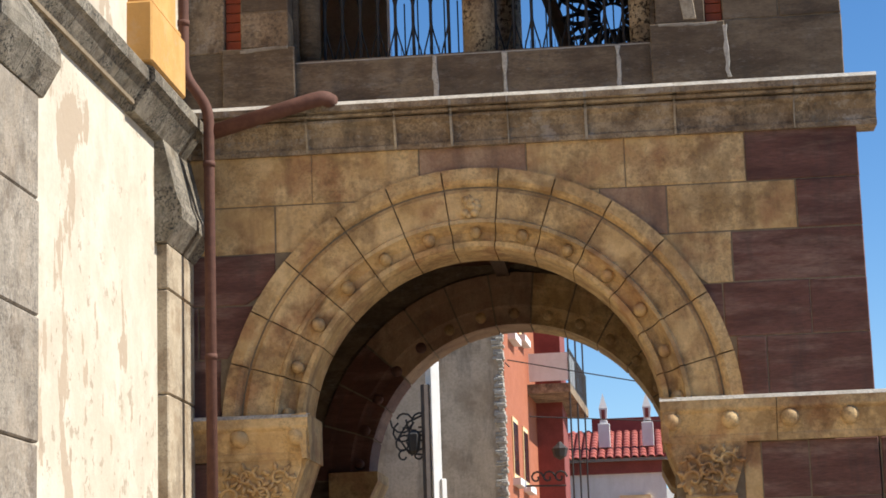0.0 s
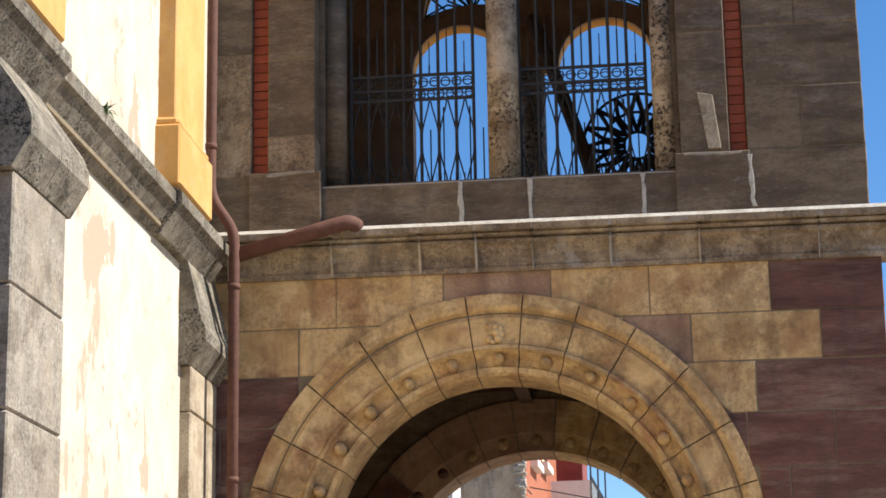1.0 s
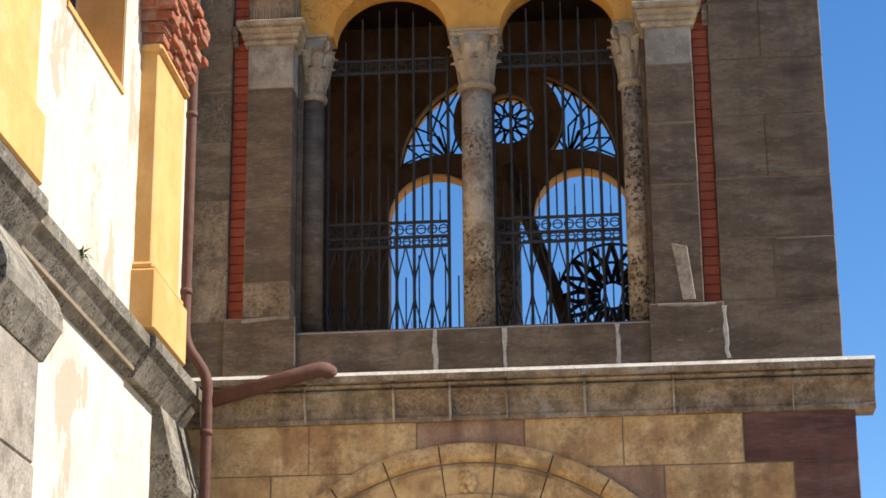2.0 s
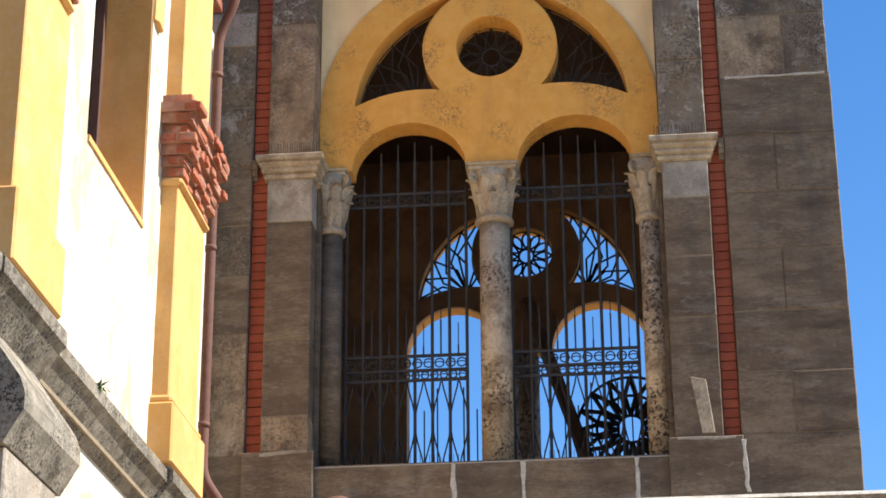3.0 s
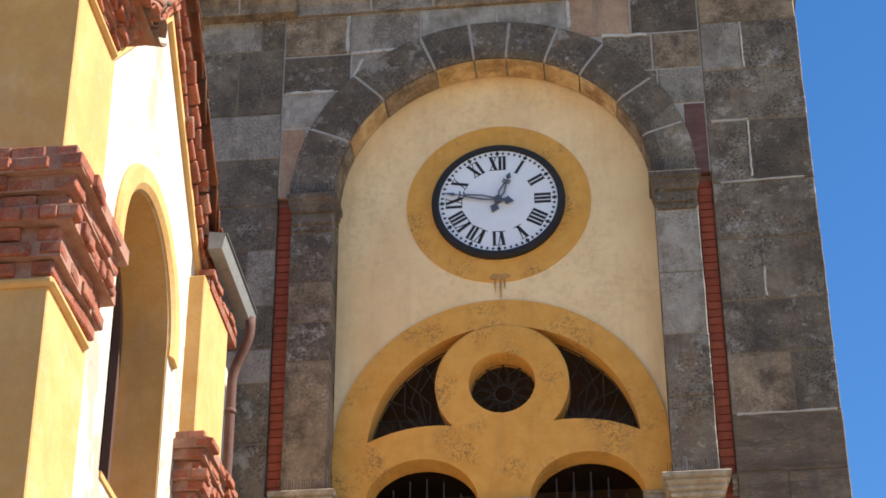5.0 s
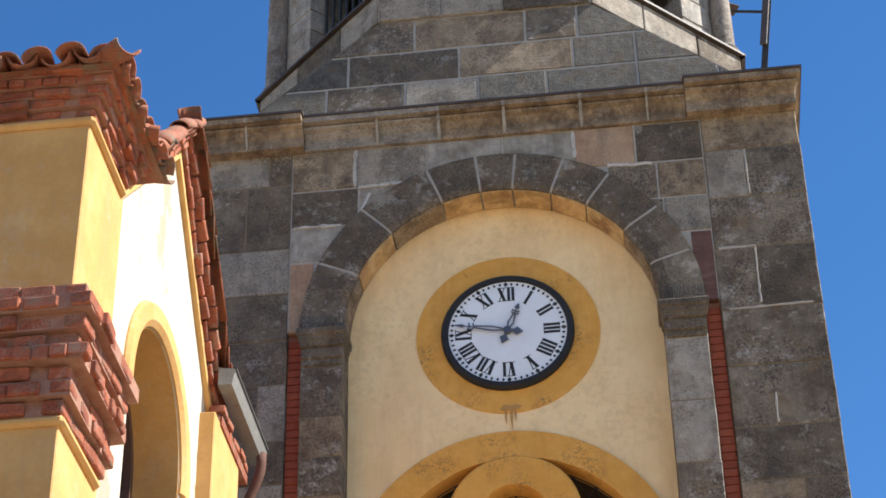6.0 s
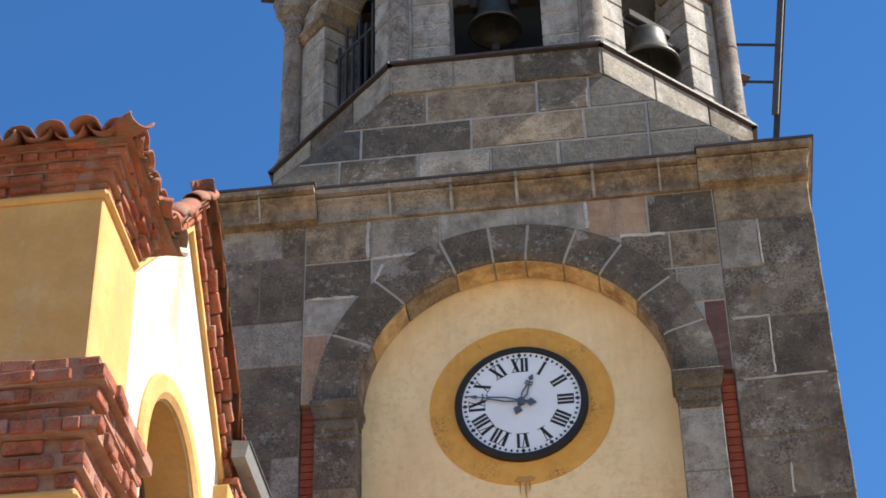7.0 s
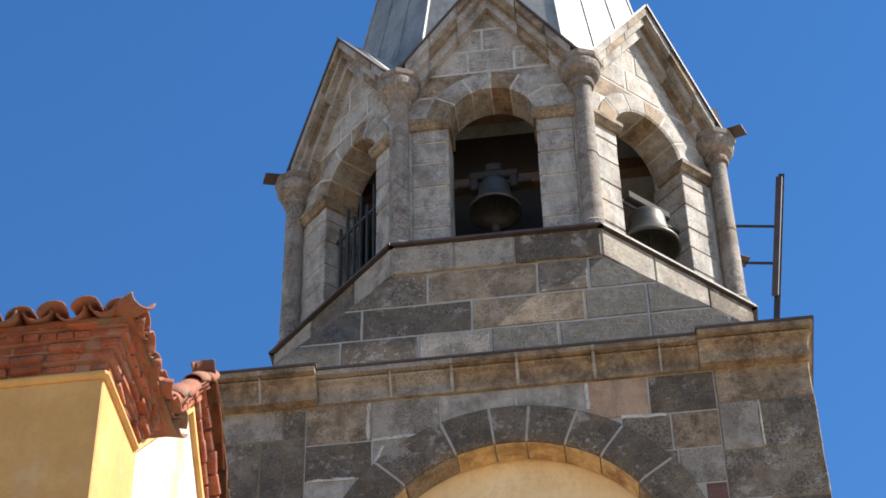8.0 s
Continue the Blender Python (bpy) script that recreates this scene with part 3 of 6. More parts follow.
# added strip: whitish dust and the sunlit top edge, in one pale colour
edge_strip = tpart("lime_capping", along_x([(Y1 - 0.256, 7.408), (Y1 - 0.212, 7.456), (Y1 + 0.05, 7.5), (Y1 + 0.05, 7.49), (Y1 - 0.21, 7.446), (Y1 - 0.25, 7.404)], CX - 4.3, CX + 4.37), LIME, string)
for u in us[1:-1]:
    w = rnd.uniform(0.007, 0.02)
    tpart("mortar_smear", along_x([(Y1 + y - 0.006, z + 0.002) for y, z in LEDGE if y < 0.0], CX + u - w, CX + u + w * rnd.uniform(0.3, 1.0)), rnd.choice((PALE, CAPSTONE)), string)
# its return along the tower's side
tpart("ledge_stone", along_y([(CX + HALF - y + 0.02, z) for y, z in LEDGE], Y1 + 0.01, BACK), GREY, string)

# ---- second storey: piers, pilasters, brick strips ----
NICHE, PIL, STRIP = 2.05, 2.60, 2.79
belly = tpart("upper_wall", pierced([[(CX - HALF + 0.02, 7.3), (CX + HALF - 0.02, 7.3), (CX + HALF - 0.02, 19.2), (CX - HALF + 0.02, 19.2)],
              [(CX - NICHE - 0.02, 7.6), (CX - NICHE - 0.02, 16.03)] + arc(CX, 16.03, NICHE + 0.02, 180, 0, 40) + [(CX + NICHE + 0.02, 16.03), (CX + NICHE + 0.02, 7.6)]], Y2 + 0.14, 0.31, "upper_wall"), MORTAR)


def block(u0, u1, z0, z1, front, depth, mat, owner, joint=0.012, name="stone"):
    j = joint / 2
    tpart(name, stone_poly([(CX + u0 + j, z0 + j), (CX + u1 - j, z0 + j), (CX + u1 - j, z1 - j), (CX + u0 + j, z1 - j)], front + rnd.uniform(-0.006, 0.006), depth, 0.011), mat, owner)


B, G, L, O, K, U = BROWN, GREY, LIGHT, OCHRE, ROUGH, UMBER
PIER_COURSES = {
    1: [(7.5, 8.22, 0, [B]), (8.22, 8.94, 3.4, [B, B]), (8.94, 9.66, 0, [B]), (9.66, 10.42, 3.38, [B, B]), (10.42, 11.12, 0, [B]), (11.12, 11.85, 3.38, [B, B]),
        (11.85, 12.6, 0, [B]), (12.6, 13.42, 3.55, [O, U]), (13.42, 14.16, 0, [U]), (14.16, 15.03, 3.33, [G, G]), (15.03, 15.88, 0, [G]), (15.88, 16.82, 3.3, [G, U]),
        (16.82, 17.63, 0, [G]), (17.63, 18.42, 3.33, [L, G]), (18.42, 19.0, 0, [O])],
    -1: [(7.5, 8.17, 0, [B]), (8.17, 9.64, 0, [O]), (9.64, 10.35, 0, [B]), (10.35, 11.0, 0, [G]), (11.0, 11.75, 0, [B]), (11.75, 12.54, 0, [G]), (12.54, 13.37, 0, [G]),
         (13.37, 13.85, 0, [L]), (13.85, 14.47, 0, [U]), (14.47, 15.29, 3.15, [L, U]), (15.29, 15.96, 0, [U]), (15.96, 16.68, 0, [U]), (16.68, 17.4, 0, [L]),
         (17.4, 18.46, 3.4, [U, G]), (18.46, 19.0, 3.1, [G, L])],
}
PILASTER_COURSES = {
    1: [(8.2, 9.61, B), (9.61, 10.36, B), (10.36, 11.08, B), (11.08, 11.56, PALE), (11.84, 12.87, G), (12.87, 13.72, G), (13.72, 14.59, L), (14.59, 15.55, L)],
    -1: [(8.2, 8.62, O), (8.62, 9.54, B), (9.54, 10.24, B), (10.24, 11.0, B), (11.0, 11.56, PALE), (11.84, 13.62, O), (13.62, 14.18, G), (14.18, 14.75, O), (14.75, 15.55, G)],
}
for s in (-1, 1):
    for lo_, hi_ in ((NICHE + 0.01, PIL - 0.005), (STRIP + 0.005, HALF - 0.01)):
        x0, x1 = CX + min(s * lo_, s * hi_), CX + max(s * lo_, s * hi_)
        f = Y2 + (0.012 if lo_ > 2.5 else -0.018)
        tpart('joint_bed', box(x0, x1, f, Y2 + 0.2, 7.5, 12.6), MORTAR_DARK, belly)
        tpart('joint_bed', box(x0, x1, f, Y2 + 0.2, 12.6, 16.02 if lo_ < 2.5 else 18.95), MORTAR_DARK, belly)
    # corner pier: course heights, the joint within a course, and the stone
    for z0, z1, cut, mats in PIER_COURSES[s]:
        cuts = [STRIP, cut, HALF] if cut else [STRIP, HALF]
        for a, b, w in zip(cuts, cuts[1:], mats):
            block(min(s * a, s * b), max(s * a, s * b), z0, z1, Y2, 0.25, w, belly, rnd.uniform(0.006, 0.013) if z0 < 12 else rnd.choice((0.01, 0.014, 0.024)))
    # pilasters
    for z0, z1, w in PILASTER_COURSES[s]:
        block(min(s * NICHE, s * PIL), max(s * NICHE, s * PIL), z0, z1, Y2 - 0.03, 0.45, w, belly)
    # base of the pilaster
    block(min(s * 1.98, s * (STRIP + 0.02)), max(s * 1.98, s * (STRIP + 0.02)), 7.45, 8.2, Y2 - 0.06, 0.45, BROWN, belly)
    # brick strip
    backing = tpart("brick_strip_bed", box(CX + min(s * PIL, s * STRIP), CX + max(s * PIL, s * STRIP), Y2 + 0.105, Y2 + 0.2, 8.2, 16.06), MORTAR_RED)
    bw = STRIP - PIL - 0.012
    bme = mesh_of(stone_poly([(-bw / 2, -0.05), (bw / 2, -0.05), (bw / 2, 0.05), (-bw / 2, 0.05)], 0, 0.06, 0.006), "brick")
    for i in range(70):
        z = 8.27 + i * 0.111
        if z > 16.0:
            break
        ob = put("brick", bme, BRICK, backing)
        ob.location = (s * (PIL + STRIP) / 2, Y2 + 0.08 - 26, z)
    # capital of the pilaster
    x0, x1 = CX + min(s * NICHE, s * PIL), CX + max(s * NICHE, s * PIL)
    tpart("pilaster_capital", stepped(x0, x1, Y2 - 0.03, Y2 + 0.4, [(0.0, 11.55), (0.035, 11.56), (0.04, 11.595), (0.015, 11.605), (0.015, 11.622), (0.06, 11.64), (0.065, 11.668), (0.045, 11.675), (0.05, 11.692), (0.09, 11.72), (0.095, 11.742), (0.075, 11.748), (0.078, 11.76), (0.122, 11.772), (0.127, 11.825), (0.115, 11.84)]), CAPSTONE, belly)
    x0, x1 = CX + min(s * (PIL + 0.13), s * STRIP), CX + max(s * (PIL + 0.13), s * STRIP)
    tpart("strip_capital", along_x([(Y2 + 0.2, 11.58), (Y2 + 0.05, 11.58), (Y2 + 0.04, 11.63), (Y2 + 0.01, 11.64), (Y2 + 0.005, 11.7), (Y2 - 0.02, 11.71), (Y2 - 0.03, 11.82), (Y2 + 0.2, 11.83)], x0, x1), GREY, belly)
    # upper impost
    x0, x1 = CX + min(s * NICHE, s * PIL), CX + max(s * NICHE, s * PIL)
    tpart("upper_impost", stepped(x0 + 0.05, x1 - 0.05, Y2 - 0.03, Y2 + 0.38, [(0.0, 15.5), (0.025, 15.51), (0.025, 15.555), (0.003, 15.565), (0.003, 15.6), (0.035, 15.615), (0.04, 15.735), (0.012, 15.75), (0.012, 15.775), (0.05, 15.79), (0.055, 15.85), (0.07, 15.87), (0.075, 15.93), (0.1, 15.95), (0.105, 16.02), (0.09, 16.04)]), UMBER, belly)
    # pigeon spikes on the ledges
    sp = bmesh.new()
    for k in range(26):
        x = CX + s * (NICHE - 0.06 + k * 0.027)
        tube([(x, Y2 - 0.12, 11.83), (x + rnd.uniform(-0.012, 0.012), Y2 - 0.14 + rnd.uniform(-0.03, 0.03), 11.97)], 0.0035, 3, sp)
        if k < 22:
            tube([(x + s * 0.05, Y2 - 0.1, 16.04), (x + s * 0.05 + rnd.uniform(-0.012, 0.012), Y2 - 0.12, 16.22)], 0.0035, 3, sp)
    tpart("pigeon_spike_strip", sp, IRON, belly)["kind"] = "stuff"

# arch over the clock niche
tpart('archivolt_bed', ring_piece([(2.6, Y2 + 0.1), (2.6, Y2 - 0.024), (2.2, Y2 - 0.028), (2.12, Y2 - 0.024), (NICHE + 0.008, Y2 + 0.006), (NICHE + 0.012, Y2 + 0.42), (2.3, Y2 + 0.42)], 0.0, math.pi, CX, 16.04, 40), MORTAR, belly)
vp = [(2.62, Y2 + 0.1), (2.62, Y2 - 0.03), (2.2, Y2 - 0.035), (2.12, Y2 - 0.03), (NICHE, Y2 + 0.0), (NICHE, Y2 + 0.42), (2.3, Y2 + 0.42)]
va = [0, 18, 36, 54.7, 69.4, 84, 96, 111, 134, 156, 180]
for a0, a1 in zip(va, va[1:]):
    tpart("voussoir", ring_piece(vp, radians(a0 + 0.45), radians(a1 - 0.45), CX, 16.04, 5), rnd.choice((GREY, UMBER, UMBER)), belly)
for a0, a1 in zip(va, va[1:]):
    tpart("soffit_stone", ring_piece([(NICHE - 0.02, Y2 + 0.03), (NICHE - 0.02, Y2 + 0.4), (NICHE + 0.004, Y2 + 0.4), (NICHE + 0.004, Y2 + 0.03)], radians(a0 + 0.4), radians(a1 - 0.4), CX, 16.04, 5), rnd.choice((TAN, TAN, OCHRE)), belly)
for z0, z1, us, mats in [
    (16.05, 17.15, [-2.79, -2.45, 0, 2.5, 2.79], [TAN_RED, U, U, RED]),
    (17.15, 17.72, [-2.79, -2.0, 0, 2.2, 2.79], [PALE, G, G, L]),
    (17.72, 18.32, [-2.79, -1.87, -1.0, 1.5, 2.15, 2.79], [U, L, L, G, O]),
    (18.32, 18.98, [-2.79, -1.92, -0.93, 0.1, 1.07, 1.89, 2.79], [O, L, PALE, PALE, TAN_RED, U]),
]:
    for i, mat in enumerate(mats):
        poly = over_arch(CX + us[i] + 0.013, CX + us[i + 1] - 0.013, z0 + 0.012, z1 - 0.012, CX, 16.04, 2.56)
        if poly:
            tpart("stone", stone_poly(poly, Y2 + rnd.uniform(-0.006, 0.006), 0.2, 0.011), mat, belly)
tpart('joint_bed', pierced([[(CX - STRIP, 16.07), (CX - 2.55, 16.07)] + arc(CX, 16.04, 2.5, 180, 0, 40)[1:-1] + [(CX + 2.55, 16.07), (CX + STRIP, 16.07), (CX + STRIP, 18.98), (CX - STRIP, 18.98)]], Y2 + 0.012, 0.1, 'joint_bed'), MORTAR, belly)

# top cornice, broken forward over the corner piers
CORN = [(0.1, 18.98), (-0.05, 18.98), (-0.055, 19.05), (-0.03, 19.06), (-0.04, 19.15), (-0.1, 19.24), (-0.16, 19.27), (-0.17, 19.3), (-0.13, 19.305), (-0.13, 19.325), (-0.25, 19.33), (-0.25, 19.41), (0.1, 19.43)]
cornice = tpart("cornice", box(CX - HALF, CX + HALF, Y2 + 0.11, Y2 + 0.6, 18.96, 19.4), MORTAR)
for u0, u1, o in ((-4.3, -3.4, 0.12), (-3.4, -2.62, 0.12), (-2.62, -1.6, 0), (-1.6, -0.75, 0), (-0.75, 0.15, 0), (0.15, 1.2, 0), (1.2, 2.1, 0), (2.1, 2.62, 0), (2.62, 3.35, 0.12)):
    tpart("cornice_stone", along_x([(Y2 + y - (o if y < 0.05 else 0.0), z) for y, z in CORN], CX + u0 + 0.003, CX + u1 - 0.003), rnd.choice((OCHRE, OCHRE, LIGHT)), cornice)
for u in (-3.4, -1.6, -0.75, 0.15, 1.2, 2.1):
    o, w = (0.12 if u < -3 else 0.0), rnd.uniform(0.008, 0.022)
    tpart("mortar_smear", along_x([(Y2 + y - o - 0.006, z) for y, z in CORN if y < 0.05], CX + u - w, CX + u + w), PALE, cornice)
for u0, u1, o in ((-4.32, -2.6, 0.12), (-2.6, 2.6, 0), (2.6, 4.05, 0.12)):
    tpart("flashing", box(CX + u0, CX + u1, Y2 - 0.27 - o, Y2 + 0.4, 19.412, 19.45), FLASH, cornice)
# the corner stone, mitred round the tower's corner
corner = bmesh.new()
lines = []
for y, z in CORN:
    yy = Y2 + y - (0.12 if y < 0.05 else 0.0)
    xx = CX + HALF - y * 0.45 - 0.02
    lines.append([corner.verts.new(p) for p in ((CX + 3.353, yy, z), (xx, yy, z), (xx, BACK, z))])
for p, q in zip(lines, lines[1:] + lines[:1]):
    for i in range(2):
        corner.faces.new((p[i], p[i + 1], q[i + 1], q[i]))
corner.faces.new([p[0] for p in lines])
corner.faces.new([p[2] for p in reversed(lines)])
bmesh.ops.recalc_face_normals(corner, faces=corner.faces)
tpart("cornice_stone", corner, OCHRE, cornice)
tpart("flashing", box(CX + 4.05, CX + HALF + 0.12, Y2 - 0.39, BACK, 19.412, 19.45), FLASH, cornice)

# side and back walls, floor and roof of the window chamber
for s in (-1, 1):
    x0, x1 = (CX - HALF + 0.02, CX - 3.45) if s < 0 else (CX + 3.45, CX + HALF - 0.02)
    tpart("side_wall", box(x0, x1, Y2 + 0.45, BACK, 6.6, 19.2), CHAMBER_STONE)
tpart("chamber_floor", box(CX - 3.45, CX + 3.45, Y2 + 0.45, BACK - 0.5, 7.2, 7.5), DARKWOOD)
tpart("chamber_ceiling", box(CX - 3.45, CX + 3.45, Y2 + 0.45, BACK - 0.5, 15.0, 15.2), DARKWOOD)

# ---- clock niche: sill, rendered panel, tracery, columns ----
for a, b in ((-2.0, -0.42), (-0.42, 0.36), (0.36, 1.62), (1.62, 2.0)):
    tpart("sill_stone", along_x([(Y2 + 0.02, 7.45), (Y2 + 0.03, 8.0), (Y2 + 0.06, 8.04), (Y2 + 0.6, 8.12), (Y2 + 0.6, 7.45)], CX + a + 0.014, CX + b - 0.02), BROWN, belly)
tpart("sill_bed", box(CX - NICHE, CX + NICHE, Y2 + 0.035, Y2 + 0.7, 7.45, 8.02), MORTAR, belly)
for u in (-0.42, 0.36, 1.62):
    smear(u, 8.0, u + 0.01, 7.5, Y2 + 0.012, 0.04, belly)
smear(2.8, 8.14, 2.82, 7.55, Y2 - 0.07, 0.035, belly)
smear(2.08, 8.17, 2.72, 8.17, Y2 - 0.066, 0.025, belly, PALE)
smear(-2.6, 8.16, -2.06, 8.18, Y2 - 0.066, 0.03, belly, PALE)
for u0, z0, u1, z1 in ((3.33, 14.2, 3.34, 14.62), (3.3, 15.95, 3.31, 16.8), (2.85, 16.82, 3.32, 16.83), (2.9, 15.88, 3.95, 15.9), (3.33, 17.66, 3.33, 18.4), (2.85, 12.6, 4.02, 12.61)):
    smear(u0, z0, u1, z1, Y2 - 0.012, 0.022, belly, MORTAR)
for u0, z0, u1, z1 in ((-1.92, 18.34, -1.92, 18.95), (-1.87, 18.32, -0.95, 18.35), (1.07, 18.5, 1.07, 18.95), (1.5, 18.32, 2.1, 18.3), (-2.75, 17.72, -2.1, 17.72), (-1.9, 17.8, -1.7, 18.2)):
    smear(u0, z0, u1, z1, Y2 - 0.012, 0.035, belly)
tpart("repair_patch", stone_poly([(CX + 2.36, 8.24), (CX + 2.5, 8.24), (CX + 2.43, 8.86), (CX + 2.26, 8.9)], Y2 - 0.036, 0.02, 0.005), CAPSTONE, belly)
PY = 22.42
NX = CX + 0.04          # the niche's axis
BZ, SZ, OZ = 12.53, 11.81, 13.4   # centres of the large arch, the small arches, the oculus


def crossing(c0, r0, c1, r1, side):
    """Where two circles of (x, z) meet, on the given side."""
    d = Vector((c1[0] - c0[0], c1[1] - c0[1]))
    k = d.length
    a = (r0 * r0 - r1 * r1 + k * k) / (2 * k)
    h = math.sqrt(max(0, r0 * r0 - a * a))
    n = Vector((-d.y, d.x)) / k
    return (c0[0] + d.x / k * a + side * n.x * h, c0[1] + d.y / k * a + side * n.y * h)


def turn(c, p):
    return math.degrees(math.atan2(p[1] - c[1], p[0] - c[0]))


def spandrel(s):
    """Outline of the curved triangle between the large arch, the ring and a small arch (s: -1 or 1)."""
    big, small, eye = (NX, BZ), (NX - 0.85, 11.06), (NX, OZ)
    a = crossing(big, 1.67, small, 1.8, 1)
    if a[0] > NX - 1.0:
        a = crossing(big, 1.67, small, 1.8, -1)
    c = crossing(big, 1.67, eye, 0.83, 1)
    if c[0] > NX:
        c = crossing(big, 1.67, eye, 0.83, -1)
    b = crossing(small, 1.8, eye, 0.83, 1)
    b2 = crossing(small, 1.8, eye, 0.83, -1)
    b = b if b[0] < b2[0] or b[1] > b2[1] else b2
    t0, t1 = turn(big, a), turn(big, c)
    loop = arc(*big, 1.67, t0 % 360, t1 % 360, 20)
    loop += arc(*eye, 0.83, turn(eye, c) % 360, turn(eye, b) % 360, 14)[1:]
    loop += arc(*small, 1.8, turn(small, b) % 360, turn(small, a) % 360, 14)[1:-1]
    return loop if s < 0 else [(2 * NX - x, z) for x, z in loop]


def tracery_plate(front, depth, name, top=False, ac=1.0, ar=0.69, rise=0.88):
    """Rendered plate with an oculus, two spandrels and two arches; top: with the wall above."""
    legs = [(CX + NICHE, SZ)] + [(x, SZ + (z - SZ) * rise) for x, z in arc(NX + ac, SZ, ar, 0, 180, 20) + arc(NX - ac, SZ, ar, 0, 180, 20)] + [(CX - NICHE, SZ)]
    head = [(CX - NICHE, BZ)] + arc(CX, BZ, NICHE, 180, 0, 40) + [(CX + NICHE, BZ)]
    if top:
        head = [(CX - 3.5, SZ), (CX - 3.5, 15.2), (CX + 3.5, 15.2), (CX + 3.5, SZ)]
    hole = arc(NX, OZ, 0.41, 0, 360, 32)[:-1]
    return pierced([legs + head, hole, spandrel(-1), spandrel(1)], front, depth, name)


def ironwork(y, k=1.0):
    """Wrought-iron tracery in the oculus and the spandrels."""
    bm = bmesh.new()
    tube([(x, y, z) for x, z in arc(NX, OZ, 0.42, 0, 360, 28)[:-1]], 0.014 * k, 5, bm, True)
    tube([(x, y, z) for x, z in arc(NX, OZ, 0.12, 0, 360, 14)[:-1]], 0.012 * k, 5, bm, True)
    for i in range(12):
        a = i * 30
        pts = []
        for s in range(9):
            q = s / 8
            r = 0.12 + 0.29 * q
            w = 13 * math.sin(math.pi * min(1, q * 1.1)) ** 0.8
            pts.append((r, w))
        for sg in (-1, 1):
            tube([(NX + r * math.cos(radians(a + sg * w)), y, OZ + r * math.sin(radians(a + sg * w))) for r, w in pts], 0.009 * k, 4, bm)
    made = [bm]
    for s in (-1, 1):
        bm = bmesh.new()
        made.append(bm)
        loop = spandrel(s)
        tube([(x, y, z) for x, z in loop], 0.012 * k, 5, bm, True)
        root = Vector((NX + s * 0.92, 12.84))
        for j in range(6):
            e = loop[1 + j * 3]
            end = Vector(e)
            mid = (root + end) / 2
            nrm = Vector((-(end - root).y, (end - root).x)) * 0.2
            for sg in (-1, 1):
                tube([(root.x, y, root.y), (mid.x + sg * nrm.x, y, mid.y + sg * nrm.y), (end.x, y, end.y)], 0.009 * k, 4, bm)
    return made


tracery = tpart("window_tracery", tracery_plate(PY - 0.03, 0.36, "window_tracery"), MUSTARD, None, "mustard-yellow rendered tracery with an oculus and two arches")
ring = bmesh.new()
rows = []
for i in range(41):
    a = radians(-20 + 220 * i / 40)
    out = 0.022 * min(1.0, i / 8, (40 - i) / 8) + 0.001
    rows.append([ring.verts.new((NX + r * math.cos(a), y, OZ + r * math.sin(a))) for r, y in ((0.415, PY - 0.03 - out), (0.8, PY - 0.03 - out), (0.82, PY - 0.028), (0.415, PY - 0.028))])
for p, q in zip(rows, rows[1:]):
    for i in range(4):
        ring.faces.new((p[i], p[(i + 1) % 4], q[(i + 1) % 4], q[i]))
tpart("tracery_ring", ring, MUSTARD, tracery)
for nm, bm in zip(("oculus_iron", "spandrel_iron", "spandrel_iron"), ironwork(PY + 0.27)):
    tpart(nm, bm, IRON, tracery)["kind"] = "stuff"
panel = tpart("niche_panel", pierced([[(CX - NICHE, BZ - 0.1)] + arc(CX, BZ, 1.9, 180, 0, 40) + [(CX + NICHE, BZ - 0.1), (CX + NICHE, 16.04)] + arc(CX, 16.04, NICHE, 0, 180, 40)], PY, 0.25, "niche_panel"), CREAM, None, "cream rendered panel round the clock")
tpart("clock_surround", pierced([arc(CX + 0.045, 16.05, 1.2, 0, 360, 64)[:-1]], PY - 0.012, 0.02, "clock_surround"), MUSTARD, panel)
RUST = surface("rust_stain", [(0.4, 0.2, 0.06), (0.56, 0.3, 0.09), (0.3, 0.15, 0.06)], 16.0, 0.1)
rust = bmesh.new()
add_prism(rust, [(CX + 0.05 + 0.14 * rnd.uniform(0.75, 1.15) * math.cos(a * math.pi / 9), 14.93 + 0.05 * rnd.uniform(0.6, 1.2) * math.sin(a * math.pi / 9)) for a in range(18)], PY - 0.022, PY - 0.005, lambda a, b, d: (a, d, b))
tpart("rust_patch", rust, RUST, panel)
runs = bmesh.new()
for k, (x_, top_, low_) in enumerate(((0.05, 14.9, 14.6), (0.1, 14.9, 14.74), (-0.02, 14.88, 14.7))):
    w_ = 0.012 + 0.006 * (k == 0)
    add_prism(runs, [(CX + x_ - w_, top_), (CX + x_ + w_, top_), (CX + x_ + w_ * 0.6, (top_ + low_) / 2), (CX + x_ + w_ * 0.3, low_), (CX + x_ - w_ * 0.8, (top_ + low_) / 2)], PY - 0.018, PY + 0.004, lambda a, b, d: (a, d, b))
tpart("rust_run", runs, RUST, panel)["kind"] = "stuff"
sp = bmesh.new()
for s in (-1, 1):
    for k in range(38):
        a = radians(66 + k * 0.92)
        x, z = NX + s * (0.85 + 1.8 * math.cos(a)), 11.06 + 1.8 * math.sin(a)
        tube([(x, PY + 0.02, z - 0.01), (x + rnd.uniform(-0.015, 0.015), PY + 0.02, z + 0.15)], 0.0035, 3, sp)
tpart("pigeon_spike_strip", sp, IRON, tracery)["kind"] = "stuff"


# ---- the clock ----
clock = thing("wall_clock", "round white clock with black roman numerals and ornate hands", "clock", at=(CX + 0.045, PY, 16.05))
